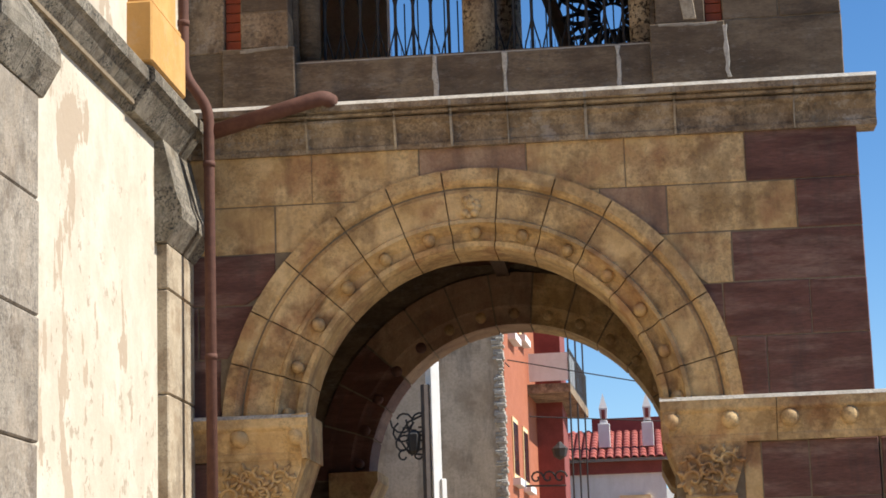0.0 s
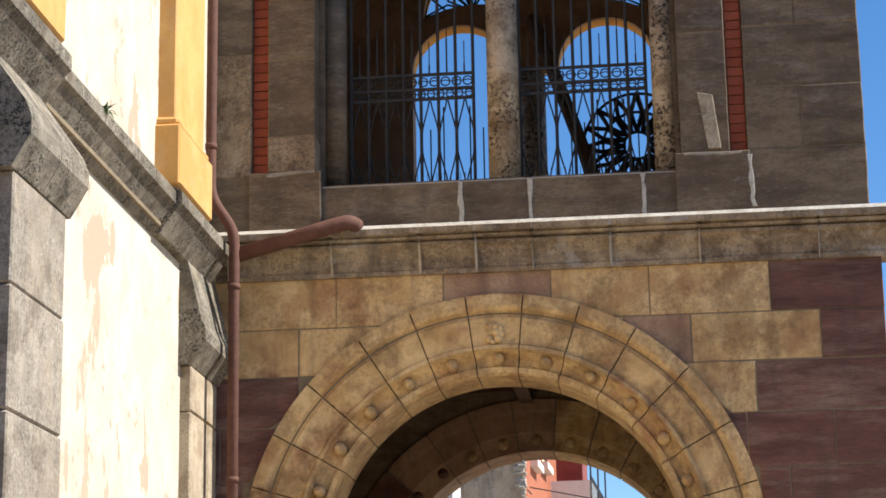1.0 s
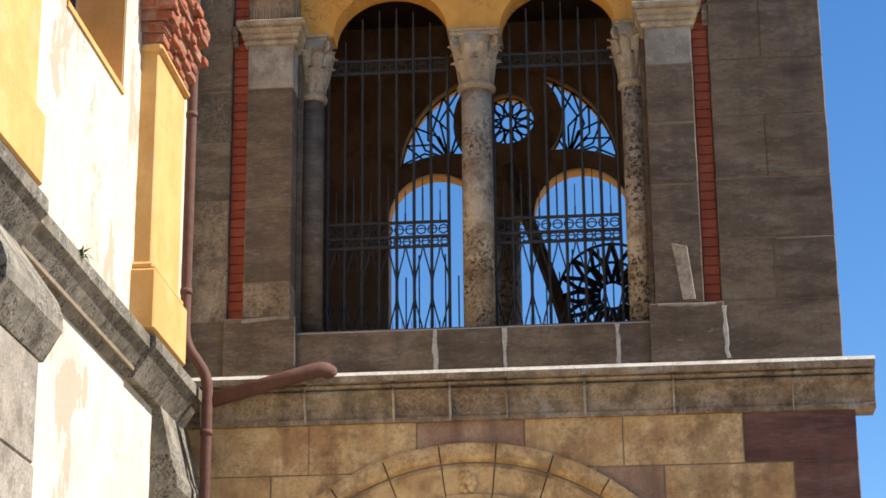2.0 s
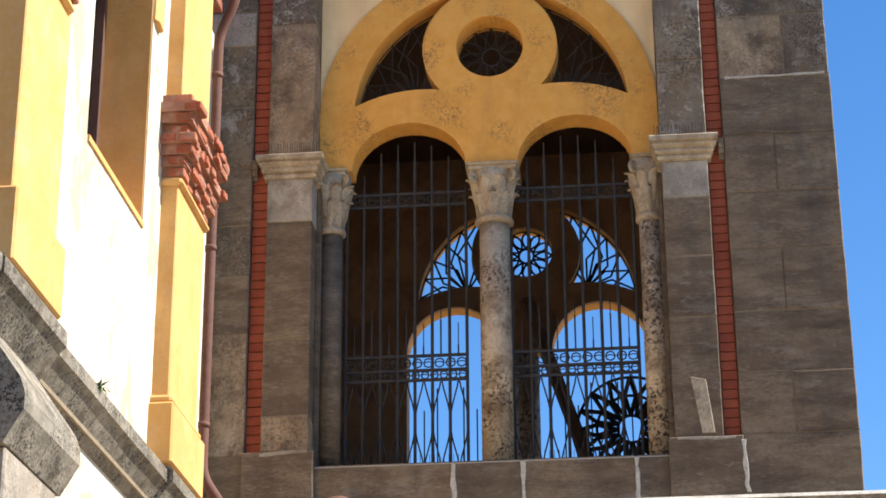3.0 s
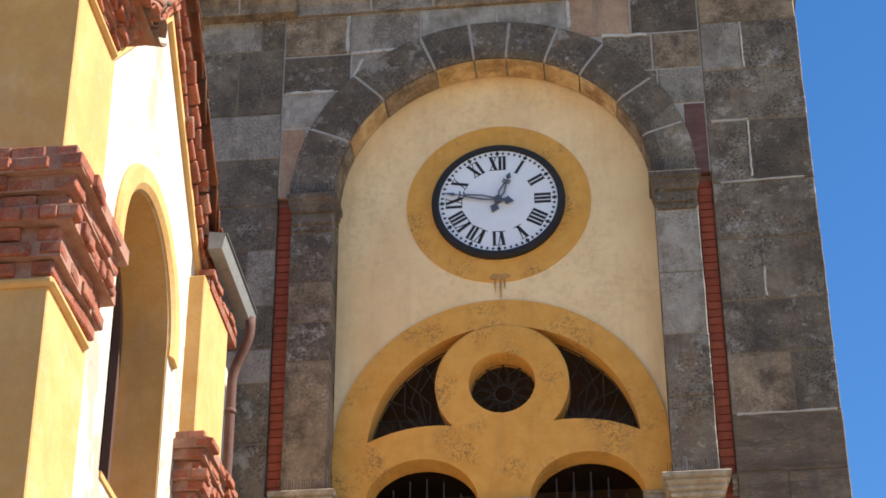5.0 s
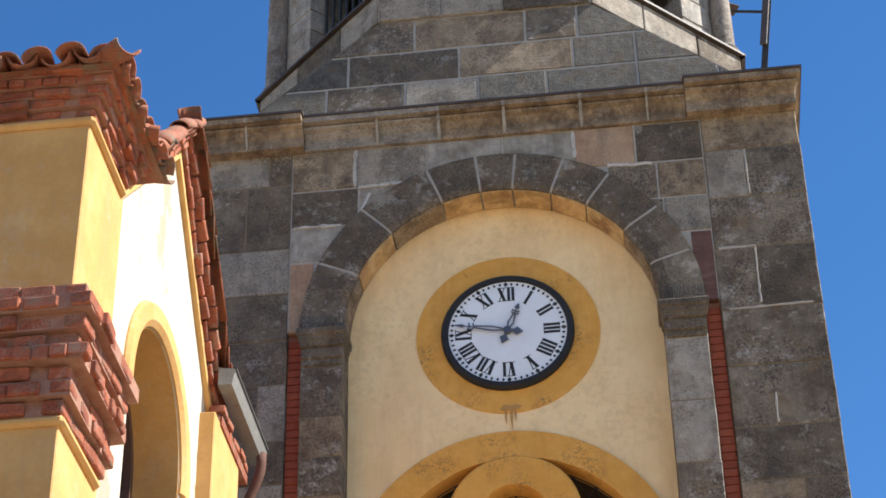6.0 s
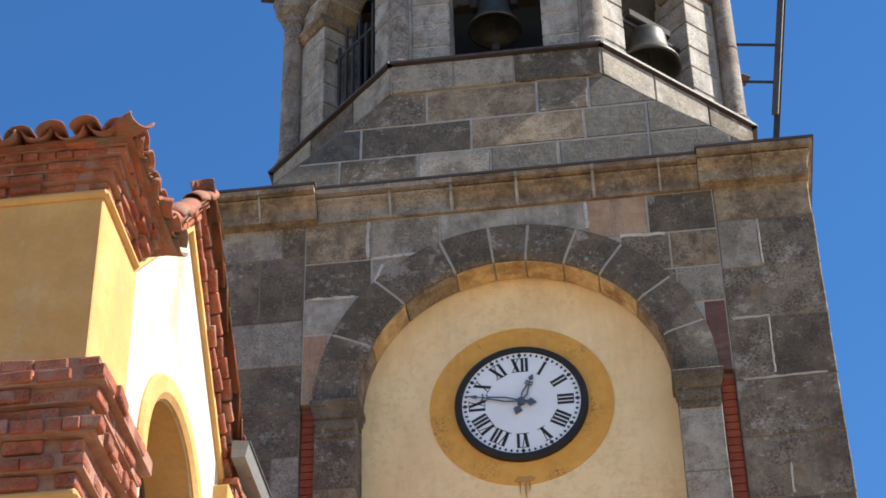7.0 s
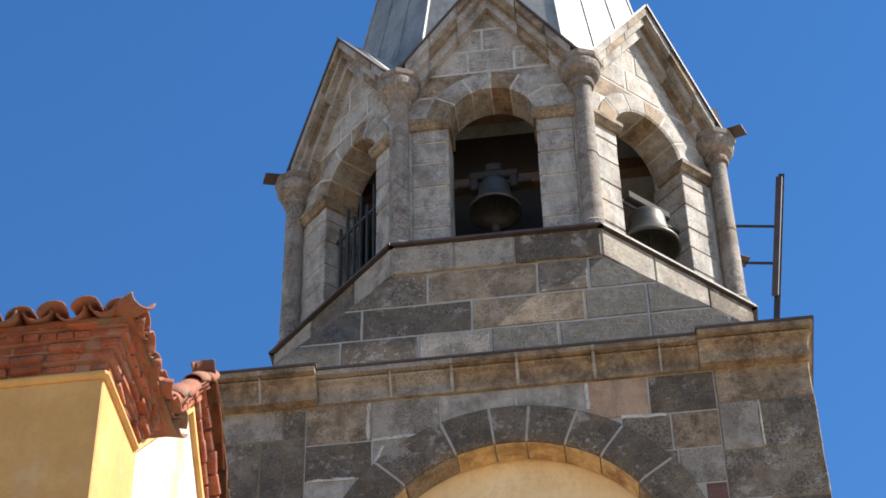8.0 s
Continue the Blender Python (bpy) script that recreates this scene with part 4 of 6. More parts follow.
clock.scale = (1.03, 1, 1.03)


def disc(r, y0, y1, n=64):
    bm = bmesh.new()
    return add_prism(bm, [(r * math.cos(2 * math.pi * i / n), r * math.sin(2 * math.pi * i / n)) for i in range(n)], y0, y1, lambda a, b, d: (a, d, b))


part("dial", disc(0.77, -0.06, -0.012), DIAL, clock)
part("rim", ring_piece([(0.75, -0.065), (0.76, -0.1), (0.82, -0.1), (0.845, -0.06), (0.845, -0.012), (0.75, -0.012)], 0, 2 * math.pi, 0, 0, 64), INK, clock, "dark grey metal rim")
tick = bmesh.new()
for i in range(60):
    a = radians(i * 6)
    r, q = 0.71, (0.03 if i % 5 == 0 else 0.019)
    c, s_ = math.cos(a), math.sin(a)
    add_prism(tick, [(r * c + q * c * 1.3, r * s_ + q * s_ * 1.3), (r * c - q * s_, r * s_ + q * c), (r * c - q * c * 1.3, r * s_ - q * s_ * 1.3), (r * c + q * s_, r * s_ - q * c)], -0.064, -0.058, lambda a_, b_, d: (a_, d, b_))
part("minute_marks", tick, INK, clock)["kind"] = "stuff"


def stroke(bm, x0, z0, x1, z1, w):
    """A bar of a numeral, cut level at both ends."""
    add_prism(bm, [(x0 - w / 2, z0), (x0 + w / 2, z0), (x1 + w / 2, z1), (x1 - w / 2, z1)], -0.064, -0.058, lambda a, b, d: (a, d, b))


for hour, text in enumerate(("XII", "I", "II", "III", "IIII", "V", "VI", "VII", "VIII", "IX", "X", "XI")):
    widths = {"I": 0.055, "V": 0.115, "X": 0.12}
    total = sum(widths[c] for c in text)
    bm = bmesh.new()
    x = -total / 2
    h = 0.1
    for c in text:
        w = widths[c]
        if c == "I":
            stroke(bm, x + w / 2, -h, x + w / 2, h, 0.037)
        elif c == "V":
            stroke(bm, x + 0.025, h, x + w / 2, -h, 0.042)
            stroke(bm, x + w - 0.025, h, x + w / 2, -h, 0.012)
        else:
            stroke(bm, x + 0.025, h, x + w - 0.025, -h, 0.042)
            stroke(bm, x + w - 0.025, h, x + 0.025, -h, 0.012)
        x += w
    for z in (-h, h):
        stroke(bm, 0, z - 0.004, 0, z + 0.004, total * 0.94)
    bm.transform(Matrix.Rotation(radians(hour * 30), 4, "Y") @ Matrix.Translation((0, 0, 0.56)))
    part("numeral", bm, INK, clock)


def hand(length, width, spade, angle, y):
    bm = bmesh.new()
    for s in (-1, 1):
        tube([(s * 0.012, y, 0.05), (s * width, y, length * 0.3), (s * 0.012, y, length * 0.62)], 0.011, 5, bm)
    tube([(0, y, length * 0.6), (0, y, length)], 0.008, 5, bm)
    for z in (0.66, 0.74):
        tube([(-0.05, y, length * z), (0, y, length * (z - 0.03)), (0.05, y, length * z)], 0.011, 5, bm)
    add_prism(bm, [(0, length * 0.78), (spade, length * 0.86), (0, length * 1.02), (-spade, length * 0.86)], y - 0.005, y + 0.005, lambda a, b, d: (a, d, b))
    add_prism(bm, [(-0.02, 0), (0.02, 0), (0.02, -0.08), (0.06, -0.12), (0, -0.2), (-0.06, -0.12), (-0.02, -0.08)], y - 0.008, y + 0.008, lambda a, b, d: (a, d, b))
    bm.transform(Matrix.Rotation(radians(angle), 4, "Y"))
    return bm


part("hour_hand", hand(0.42, 0.035, 0.035, 22, -0.085), STEEL, clock, "short ornate grey hand")
part("minute_hand", hand(0.68, 0.03, 0.024, 281, -0.1), STEEL, clock, "long ornate grey hand")
part("hub", disc(0.05, -0.115, -0.06, 20), STEEL, clock)

# ---- middle column and jamb colonnettes ----
def shaft_profile(r, z0, z1):
    return [(r * 1.0, z0), (r * 1.0, z0 + 1.3), (r * 1.012, z0 + 1.31), (r * 1.012, z0 + 1.33), (r, z0 + 1.34), (r * 0.97, z1)]


def basket(r, z0, z1, square, material, owner, at):
    """A leafy column capital: bell, ring of leaves, corner scrolls, square abacus."""
    h = z1 - z0
    bm = lathe([(r * 1.0, z0), (r * 1.16, z0 + 0.02), (r * 1.2, z0 + 0.05), (r * 1.14, z0 + 0.08), (r * 1.0, z0 + 0.1), (r * 1.05, z0 + h * 0.4), (r * 1.3, z0 + h * 0.7), (r * 1.6, z1 - 0.08)], 24)
    bm.transform(Matrix.Translation(at))
    cap = tpart("column_capital", bm, material, owner, smooth=True)
    lf = bmesh.new()
    for ring, n, w, z, hh, out in ((0, 8, 0.09, 0.09, 0.5, 0.05), (1, 8, 0.085, 0.22, 0.6, 0.1)):
        for i in range(n):
            m = Matrix.Translation(at) @ Matrix.Rotation(2 * math.pi * (i + 0.5 * ring) / n, 4, "Z")
            leaf(lf, (0, -r * 1.02, z0 + z), w * r / 0.2, h * hh, out, 0.05, m)
    for i in range(4):
        m = Matrix.Translation(at) @ Matrix.Rotation(math.pi / 4 + math.pi / 2 * i, 4, "Z")
        pts = []
        for k in range(17):
            q = k / 16
            a, rr = q * 4.2 * math.pi, 0.075 * (1 - 0.75 * q)
            pts.append(m @ Vector((0, -r * 1.62 - rr * math.sin(a), z1 - 0.16 + rr * math.cos(a))))
        tube(pts, 0.02, 6, lf)
    ob = tpart("capital_leaves", lf, material, owner, smooth=True)
    md = ob.modifiers.new("thick", "SOLIDIFY")
    md.thickness = 0.025
    ab = bmesh.new()
    add_box(ab, at[0] - square, at[0] + square, at[1] - square, at[1] + square, z1 - 0.085, z1 - 0.03, 0.01)
    add_box(ab, at[0] - square - 0.03, at[0] + square + 0.03, at[1] - square - 0.03, at[1] + square + 0.03, z1 - 0.035, z1, 0.012)
    tpart("abacus", ab, material, owner)


COLY = 22.58
col = lathe(shaft_profile(0.185, 8.1, 11.12), 28)
col.transform(Matrix.Translation((CX + 0.05, COLY, 0)))
column = tpart("column_shaft", col, COLUMN, None, "round column with dark lichen", smooth=True)
basket(0.195, 11.08, 11.8, 0.29, CAPSTONE, column, (CX + 0.05, COLY, 0))
for s in (-1, 1):
    c2 = lathe(shaft_profile(0.135, 8.1, 11.1), 22)
    c2.transform(Matrix.Translation((CX + s * 1.9, 22.5, 0)))
    side = tpart("colonnette", c2, BROWN if s < 0 else COLUMN, None, smooth=True)
    basket(0.145, 11.0, 11.82, 0.18, CAPSTONE, side, (CX + s * 1.9, 22.5, 0))
    tpart("jamb", box(CX + min(s * 2.0, s * NICHE), CX + max(s * 2.0, s * NICHE), Y2 + 0.3, Y2 + 0.85, 8.1, SZ), BROWN, side)

# ---- window grilles ----
def grille(name, u0, u1, y):
    g = thing(name, "tall dark iron window grille with pointed bars and a scrolled band", "grille", group="tower window grilles", at=(CX + u0, y, 8.13))
    n = round((u1 - u0) / 0.212)
    cu = 0.96 if (u0 + u1) > 0 else -0.96
    for i in range(n + 1):
        u = i * (u1 - u0) / n
        d = abs(u0 + u - cu)
        top = 3.68 + math.sqrt(max(0.0, 0.6 ** 2 - min(d, 0.6) ** 2)) - 0.14
        bm = tube([(u, 0, 0), (u, 0, top - 0.22)], 0.019, 6)
        tube([(u, 0, top - 0.22), (u, 0, top)], 0.011, 5, bm)
        part("bar", bm, IRON, g)
    for z in (0.06, 1.08, 1.2, 1.38, 3.3, 3.46):
        part("rail", box(0, u1 - u0, -0.014, 0.014, z - 0.016, z + 0.016), IRON, g)
    sc = bmesh.new()
    for zz, rr in ((1.29, 0.055), (1.14, 0.045), (3.38, 0.05)):
        k = int((u1 - u0) / (rr * 2.3))
        for i in range(k):
            cx = (i + 0.5) * (u1 - u0) / k
            tube([(cx + rr * math.cos(a * 0.785), 0, zz + rr * math.sin(a * 0.785)) for a in range(8)], 0.009, 4, sc, True)
            tube([(cx - rr, 0, zz), (cx, 0, zz + rr * 0.3), (cx + rr, 0, zz)], 0.007, 4, sc)
    part("scroll_band", sc, IRON, g)["kind"] = "stuff"
    lat = bmesh.new()
    for i in range(n):
        a, b = i * (u1 - u0) / n, (i + 1) * (u1 - u0) / n
        for sg in (0, 1):
            pts = []
            for k in range(13):
                q = k / 12
                w = math.sin(q * math.pi) ** 1.3
                p0, mid = (a, b)[sg], (a + b) / 2
                pts.append((mid + (p0 - mid) * (0.08 + 0.92 * w), 0.012, 0.06 + q * 1.0))
            tube(pts, 0.009, 4, lat)
        tube([((a + b) / 2, 0, 1.36), ((a + b) / 2, 0, 1.5 + 0.32 * (i % 2)), ], 0.011, 5, lat)
        tube([((a + b) / 2, 0, 1.5 + 0.32 * (i % 2)), ((a + b) / 2, 0, 1.78 + 0.2 * (i % 2))], 0.006, 4, lat)
    for i in range(26):
        x = i * (u1 - u0) / 26
        tube([(x, -0.02, 0.0), (x, -0.03, 0.17)], 0.004, 3, lat)
    part("lattice", lat, IRON, g)
    return g


grille("window_grille", -1.74, -0.3, 22.66)
grille("window_grille", 0.24, 1.7, 22.66)

# ---- far side of the window chamber ----
YB = 29.15
back = tpart("back_wall", tracery_plate(YB, 0.08, "back_wall", True, 1.1, 0.73, 1.0), CHAMBER_STONE)
tpart("back_wall_render", tracery_plate(YB + 0.082, 0.28, "back_wall_render", True, 1.1, 0.73, 1.0), MUSTARD, back)
for nm, bm in zip(("oculus_iron", "spandrel_iron", "spandrel_iron"), ironwork(YB + 0.2, 1.9)):
    tpart(nm, bm, IRON, back)["kind"] = "stuff"
for s in (-1, 1):
    a, b = (CX - 3.5, NX - 1.83) if s < 0 else (NX + 1.83, CX + 3.5)
    tpart("back_wall_pier", box(a, b, YB, YB + 0.36, 7.3, SZ), CHAMBER_STONE, back)
bc = lathe(shaft_profile(0.2, 7.6, 11.8), 18)
bc.transform(Matrix.Translation((CX, YB + 0.18, 0)))
tpart("column_shaft", bc, COLUMN, back, smooth=True)
tpart("back_sill", box(CX - 3.5, CX + 3.5, YB, YB + 0.4, 7.3, 8.0), BROWN, back)
bg_rail = bmesh.new()
for s in (-1, 1):
    for i in range(7):
        x = CX + s * (0.36 + i * 0.2)
        tube([(x, YB + 0.3, 8.0), (x, YB + 0.3, 11.0 + 0.35 * (i % 2))], 0.012, 5, bg_rail)
tpart("back_grille", bg_rail, IRON, back)
brace = bmesh.new()
tube([(-1.62, 28.3, 12.3), (-0.36, 28.3, 8.5)], 0.1, 6, brace)
tpart("timber_brace", brace, DARKWOOD)
wheel = thing("iron_rose_lattice", "round black iron rose lattice standing in the tower window", "lattice", at=(-0.15, 28.3, 10.25))
wb = bmesh.new()
for r in (0.78, 0.5, 0.2):
    tube([(r * math.cos(a * math.pi / 16), 0, r * math.sin(a * math.pi / 16)) for a in range(32)], 0.022, 5, wb, True)
for i in range(16):
    a = i * math.pi / 8
    for sg in (-0.16, 0.16):
        tube([(0.2 * math.cos(a), 0, 0.2 * math.sin(a)), (0.5 * math.cos(a + sg), 0, 0.5 * math.sin(a + sg)), (0.78 * math.cos(a), 0, 0.78 * math.sin(a))], 0.034, 5, wb)
part("lattice", wb, IRON, wheel)
part("stand", box(-0.06, 0.06, -0.05, 0.05, -2.76, -0.7), IRON, wheel)

# ---- broach from the square to the octagon ----
OX, OY = -1.80, 26.0
OCT = 3.72
SIDE = OCT * math.tan(math.pi / 8)


def octo(ap, z):
    k = ap / math.cos(math.pi / 8)
    return [Vector((OX + k * math.sin(math.pi / 8 + i * math.pi / 4), OY - k * math.cos(math.pi / 8 + i * math.pi / 4), z)) for i in range(8)]


hull = bmesh.new()
for v in octo(OCT - 0.03, 21.5) + [Vector((CX + sx * 3.87, 26 + sy * 3.87, 19.4)) for sx in (-1, 1) for sy in (-1, 1)]:
    hull.verts.new(v)
bmesh.ops.convex_hull(hull, input=hull.verts[:])
broach = tpart("broach", hull, MORTAR)


def face_blocks(origin, ux, uz, polygon, rows, mats, owner, name="stone", joint=0.032):
    """Blocks laid in rows over a convex outline in a sloping plane."""
    nrm = ux.cross(uz).normalized()
    place = lambda a, b, d: tuple(origin + ux * a + uz * b - nrm * d)
    lo = min(p[0] for p in polygon)
    hi = max(p[0] for p in polygon)
    for z0, z1, cuts, *own in rows:
        xs = [lo - 0.1] + cuts + [hi + 0.1]
        for k, (a, b) in enumerate(zip(xs, xs[1:])):
            q = [(max(lo - 0.1, a + joint / 2), z0 + joint / 2), (b - joint / 2, z0 + joint / 2), (b - joint / 2, z1 - joint / 2), (a + joint / 2, z1 - joint / 2)]
            n = len(polygon)
            for i in range(n):
                p0, p1 = polygon[i], polygon[(i + 1) % n]
                ex, ez = p1[0] - p0[0], p1[1] - p0[1]
                q = clip(q, ez, -ex, ez * p0[0] - ex * p0[1]) if q else q
            if len(q) >= 3:
                area = abs(sum(q[i][0] * q[(i + 1) % len(q)][1] - q[(i + 1) % len(q)][0] * q[i][1] for i in range(len(q)))) / 2
                if area > 0.01:
                    tpart(name, stone_poly(q, -0.014 + rnd.uniform(-0.005, 0.005), 0.05, 0.012, place), own[0][k] if own else rnd.choice(mats), owner)


def quad_plane(p0, p1, p2):
    """Axes of the plane in which p0-p1 is the foot and p2 lies above."""
    ux = (p1 - p0).normalized()
    nr = ux.cross(p2 - p0).normalized()
    return ux, nr.cross(ux)


top8 = octo(OCT - 0.03, 21.5)
fl, fr = Vector((CX - 3.87, 26 - 3.87, 19.4)), Vector((CX + 3.87, 26 - 3.87, 19.4))
tl, tr = top8[7], top8[0]
ux, uz = quad_plane(fl, fr, tr)
h = (tr - fl).dot(uz)
poly = [(0, 0), ((fr - fl).length, 0), ((tr - fl).dot(ux), h), ((tl - fl).dot(ux), h)]
face_blocks(fl, ux, uz, poly, [
    (0.0, 0.85, [1.5, 2.62, 3.66, 4.62, 5.89, 7.0], [K, U, L, K, K, K, K]), (0.85, 1.46, [1.8, 3.39, 5.01, 5.89], [K, U, O, K, K]),
    (1.46, h, [2.75, 4.35, 5.09], [G, O, G, K])], [K, G], broach)
for s in (-1, 1):
    foot = fr if s > 0 else fl
    a, b = (top8[0], top8[1]) if s > 0 else (top8[6], top8[7])
    ux = (b - a).normalized()
    nr = ux.cross(a - foot).normalized()
    if nr.z < 0:
        nr = -nr
    uz = nr.cross(ux)
    if uz.z < 0:
        uz = -uz
    h = (a - foot).dot(uz)
    o = foot
    poly = [(0, 0), ((b - o).dot(ux), h), ((a - o).dot(ux), h)]
    k = h / 4
    face_blocks(o, ux, uz, poly, [(0, k, []), (k, 2 * k, [0.1]), (2 * k, 3 * k, [-0.4, 0.5]), (3 * k, h, [-0.6, 0.3])], [ROUGH, ROUGH, GREY], broach)

# fascia of the octagon and its metal edge
for i in range(8):
    rot = Matrix.Translation((OX - CX, OY - 26, 0)) @ Matrix.Rotation(i * math.pi / 4, 4, "Z")
    fb = put("fascia", mesh_of(box(-SIDE, SIDE, -OCT, -OCT + 0.5, 21.5, 22.02), "fascia"), MORTAR, tower, rot)
    if i in (0, 1, 7):
        cuts = [-SIDE, -0.62, 0.27, SIDE] if i == 0 else [-SIDE, -0.5, 0.6, SIDE]
        for a, b in zip(cuts, cuts[1:]):
            put("stone", mesh_of(stone_poly([(a + 0.01, 21.5), (b - 0.01, 21.5), (b - 0.01, 22.02), (a + 0.01, 22.02)], -OCT - 0.025, 0.04), "stone"), rnd.choice((UMBER, LIGHT, OCHRE)), fb)
    put("flashing", mesh_of(box(-SIDE - 0.05, SIDE + 0.05, -OCT - 0.09, -OCT + 0.9, 22.03, 22.07), "flashing"), FLASH, fb)

# ---- belfry ----
BA = 3.40
BH = BA * math.tan(math.pi / 8)
ZS, ZC, ZG = 24.9, 25.95, 28.05
bay_me = pierced([[(-BH, 22.0), (BH, 22.0), (BH, ZC), (0.12, ZG - 0.12), (-0.12, ZG - 0.12), (-BH, ZC)], [(-0.73, 22.3), (-0.73, ZS)] + arc(0, ZS, 0.73, 180, 0, 24) + [(0.73, ZS), (0.73, 22.3)]], -BA + 0.007, 0.63, "belfry_bay")
slope = (ZG - 25.85) / 1.5
bay_parts = []
brnd = random.Random(9)
for s in (-1, 1):
    z = 22.35
    for hgt in (0.3, 0.46, 0.42, 0.5, 0.45, 0.28):
        a, b = sorted((s * 0.695, s * 1.27))
        bay_parts.append(("stone", mesh_of(stone_poly([(a, z + 0.013), (b, z + 0.013), (b, z + hgt - 0.013), (a, z + hgt - 0.013)], -BA - 0.012 + brnd.uniform(-0.006, 0.006), 0.66, 0.012), "stone"), brnd.choice((BELFRY, BELFRY, BELFRY))))
        z += hgt
    a, b = sorted((s * 0.64, s * 1.31))
    bay_parts.append(("impost", mesh_of(along_x([(-BA - 0.03, 24.74), (-BA - 0.06, 24.75), (-BA - 0.1, 24.82), (-BA - 0.13, 24.84), (-BA - 0.13, 24.92), (-BA - 0.03, 24.94), (-BA + 0.5, 24.94), (-BA + 0.5, 24.74)], a, b), "impost"), OCHRE))
bp = [(1.04, -BA + 0.1), (1.04, -BA - 0.02), (0.74, -BA - 0.02), (0.69, -BA + 0.0), (0.69, -BA + 0.6), (0.9, -BA + 0.6)]
for a0, a1 in ((0, 34), (34, 63), (63, 90), (90, 116), (116, 147), (147, 180)):
    bay_parts.append(("voussoir", mesh_of(ring_piece(bp, radians(a0 + 1.3), radians(a1 - 1.3), 0, ZS, 4), "voussoir"), brnd.choice((BELFRY, OCHRE, BELFRY))))
for z0, z1, us in ((24.95, 25.5, [-1.36, 0.0, 1.36]), (25.5, 26.0, [-1.36, 0.0, 1.36]), (26.0, 26.5, [-1.1, -0.35, 0.4, 1.1]), (26.5, 27.0, [-0.9, -0.1, 0.9]), (27.0, 27.6, [-0.5, 0.5])):
    for a, b in zip(us, us[1:]):
        q = over_arch(a + 0.017, b - 0.017, z0 + 0.016, z1 - 0.016, 0, ZS, 1.04)
        if not q:
            continue
        for s in (-1, 1):
            q = clip(q, s * slope, 1.0, ZG - 0.3) if q else q
        if q and len(q) >= 3:
            bay_parts.append(("stone", mesh_of(stone_poly(q, -BA + brnd.uniform(-0.006, 0.006), 0.1, 0.012), "stone"), brnd.choice((BELFRY, BELFRY, OCHRE, BELFRY, BELFRY))))
bay_parts.append(("joint_bed", mesh_of(ring_piece([(1.04, -BA + 0.1), (1.04, -BA - 0.013), (0.74, -BA - 0.013), (0.698, -BA + 0.008), (0.698, -BA + 0.6), (0.9, -BA + 0.6)], 0, math.pi, 0, ZS, 24), "joint_bed"), LIME))
for s in (-1, 1):
    L = math.hypot(1, slope)
    for off, th, y0, mat, nm in ((0.0, 0.035, -BA - 0.36, FLASH, "flashing"), (0.035, 0.11, -BA - 0.32, OCHRE, "gable_moulding"), (0.145, 0.1, -BA - 0.24, BELFRY, "gable_moulding"), (0.245, 0.13, -BA - 0.14, BELFRY, "gable_moulding")):
        lo, hi = ZG - off * L, ZG - (off + th) * L
        ext = 1.5 if off < 0.03 else 1.33 + off * 0.2
        cuts = [0.0, ext] if nm == "flashing" else [0.0, ext * 0.36, ext * 0.7, ext]
        for p0, p1 in zip(cuts, cuts[1:]):
            p0, p1 = p0 + (0.006 if p0 else 0.0), p1 - 0.006
            q = [(s * p0, lo - p0 * slope), (s * p1, lo - p1 * slope), (s * p1, hi - p1 * slope), (s * p0, hi - p0 * slope)]
            bay_parts.append((nm, mesh_of(facing(q, y0 + brnd.uniform(-0.008, 0.008), -BA + 0.55), nm), mat if nm == "flashing" else brnd.choice((BELFRY, BELFRY, OCHRE))))
lintel = [("grille_bar", mesh_of(tube([(u, -BA + 0.2, 22.35), (u, -BA + 0.2, 24.25 + (0.3 if k % 2 else 0.0))], 0.03, 5), "grille_bar"), IRON) for k, u in enumerate((-0.55, -0.36, -0.18, 0.0, 0.18, 0.36, 0.55))]
lintel.append(("grille_rail", mesh_of(box(-0.66, 0.66, -BA + 0.185, -BA + 0.215, 24.0, 24.06), "grille_rail"), IRON))
cprof = [(0.24, 22.07), (0.24, 22.16), (0.2, 22.2), (0.21, 22.24), (0.165, 22.3), (0.155, 23.7), (0.165, 23.71), (0.165, 23.74), (0.155, 23.75), (0.15, 25.22), (0.19, 25.24), (0.205, 25.29), (0.19, 25.34), (0.165, 25.36), (0.19, 25.39), (0.27, 25.45), (0.31, 25.52), (0.325, 25.62), (0.31, 25.7)]
shaft_me = mesh_of(lathe(cprof, 30), "corner_column")
cap_bm = lathe([(0.33, 25.68), (0.36, 25.7), (0.37, 25.77), (0.34, 25.8), (0.34, 25.82)], 8)
cap_me = mesh_of(cap_bm, "column_cap")
KR = (BA + 0.12) / math.cos(math.pi / 8)
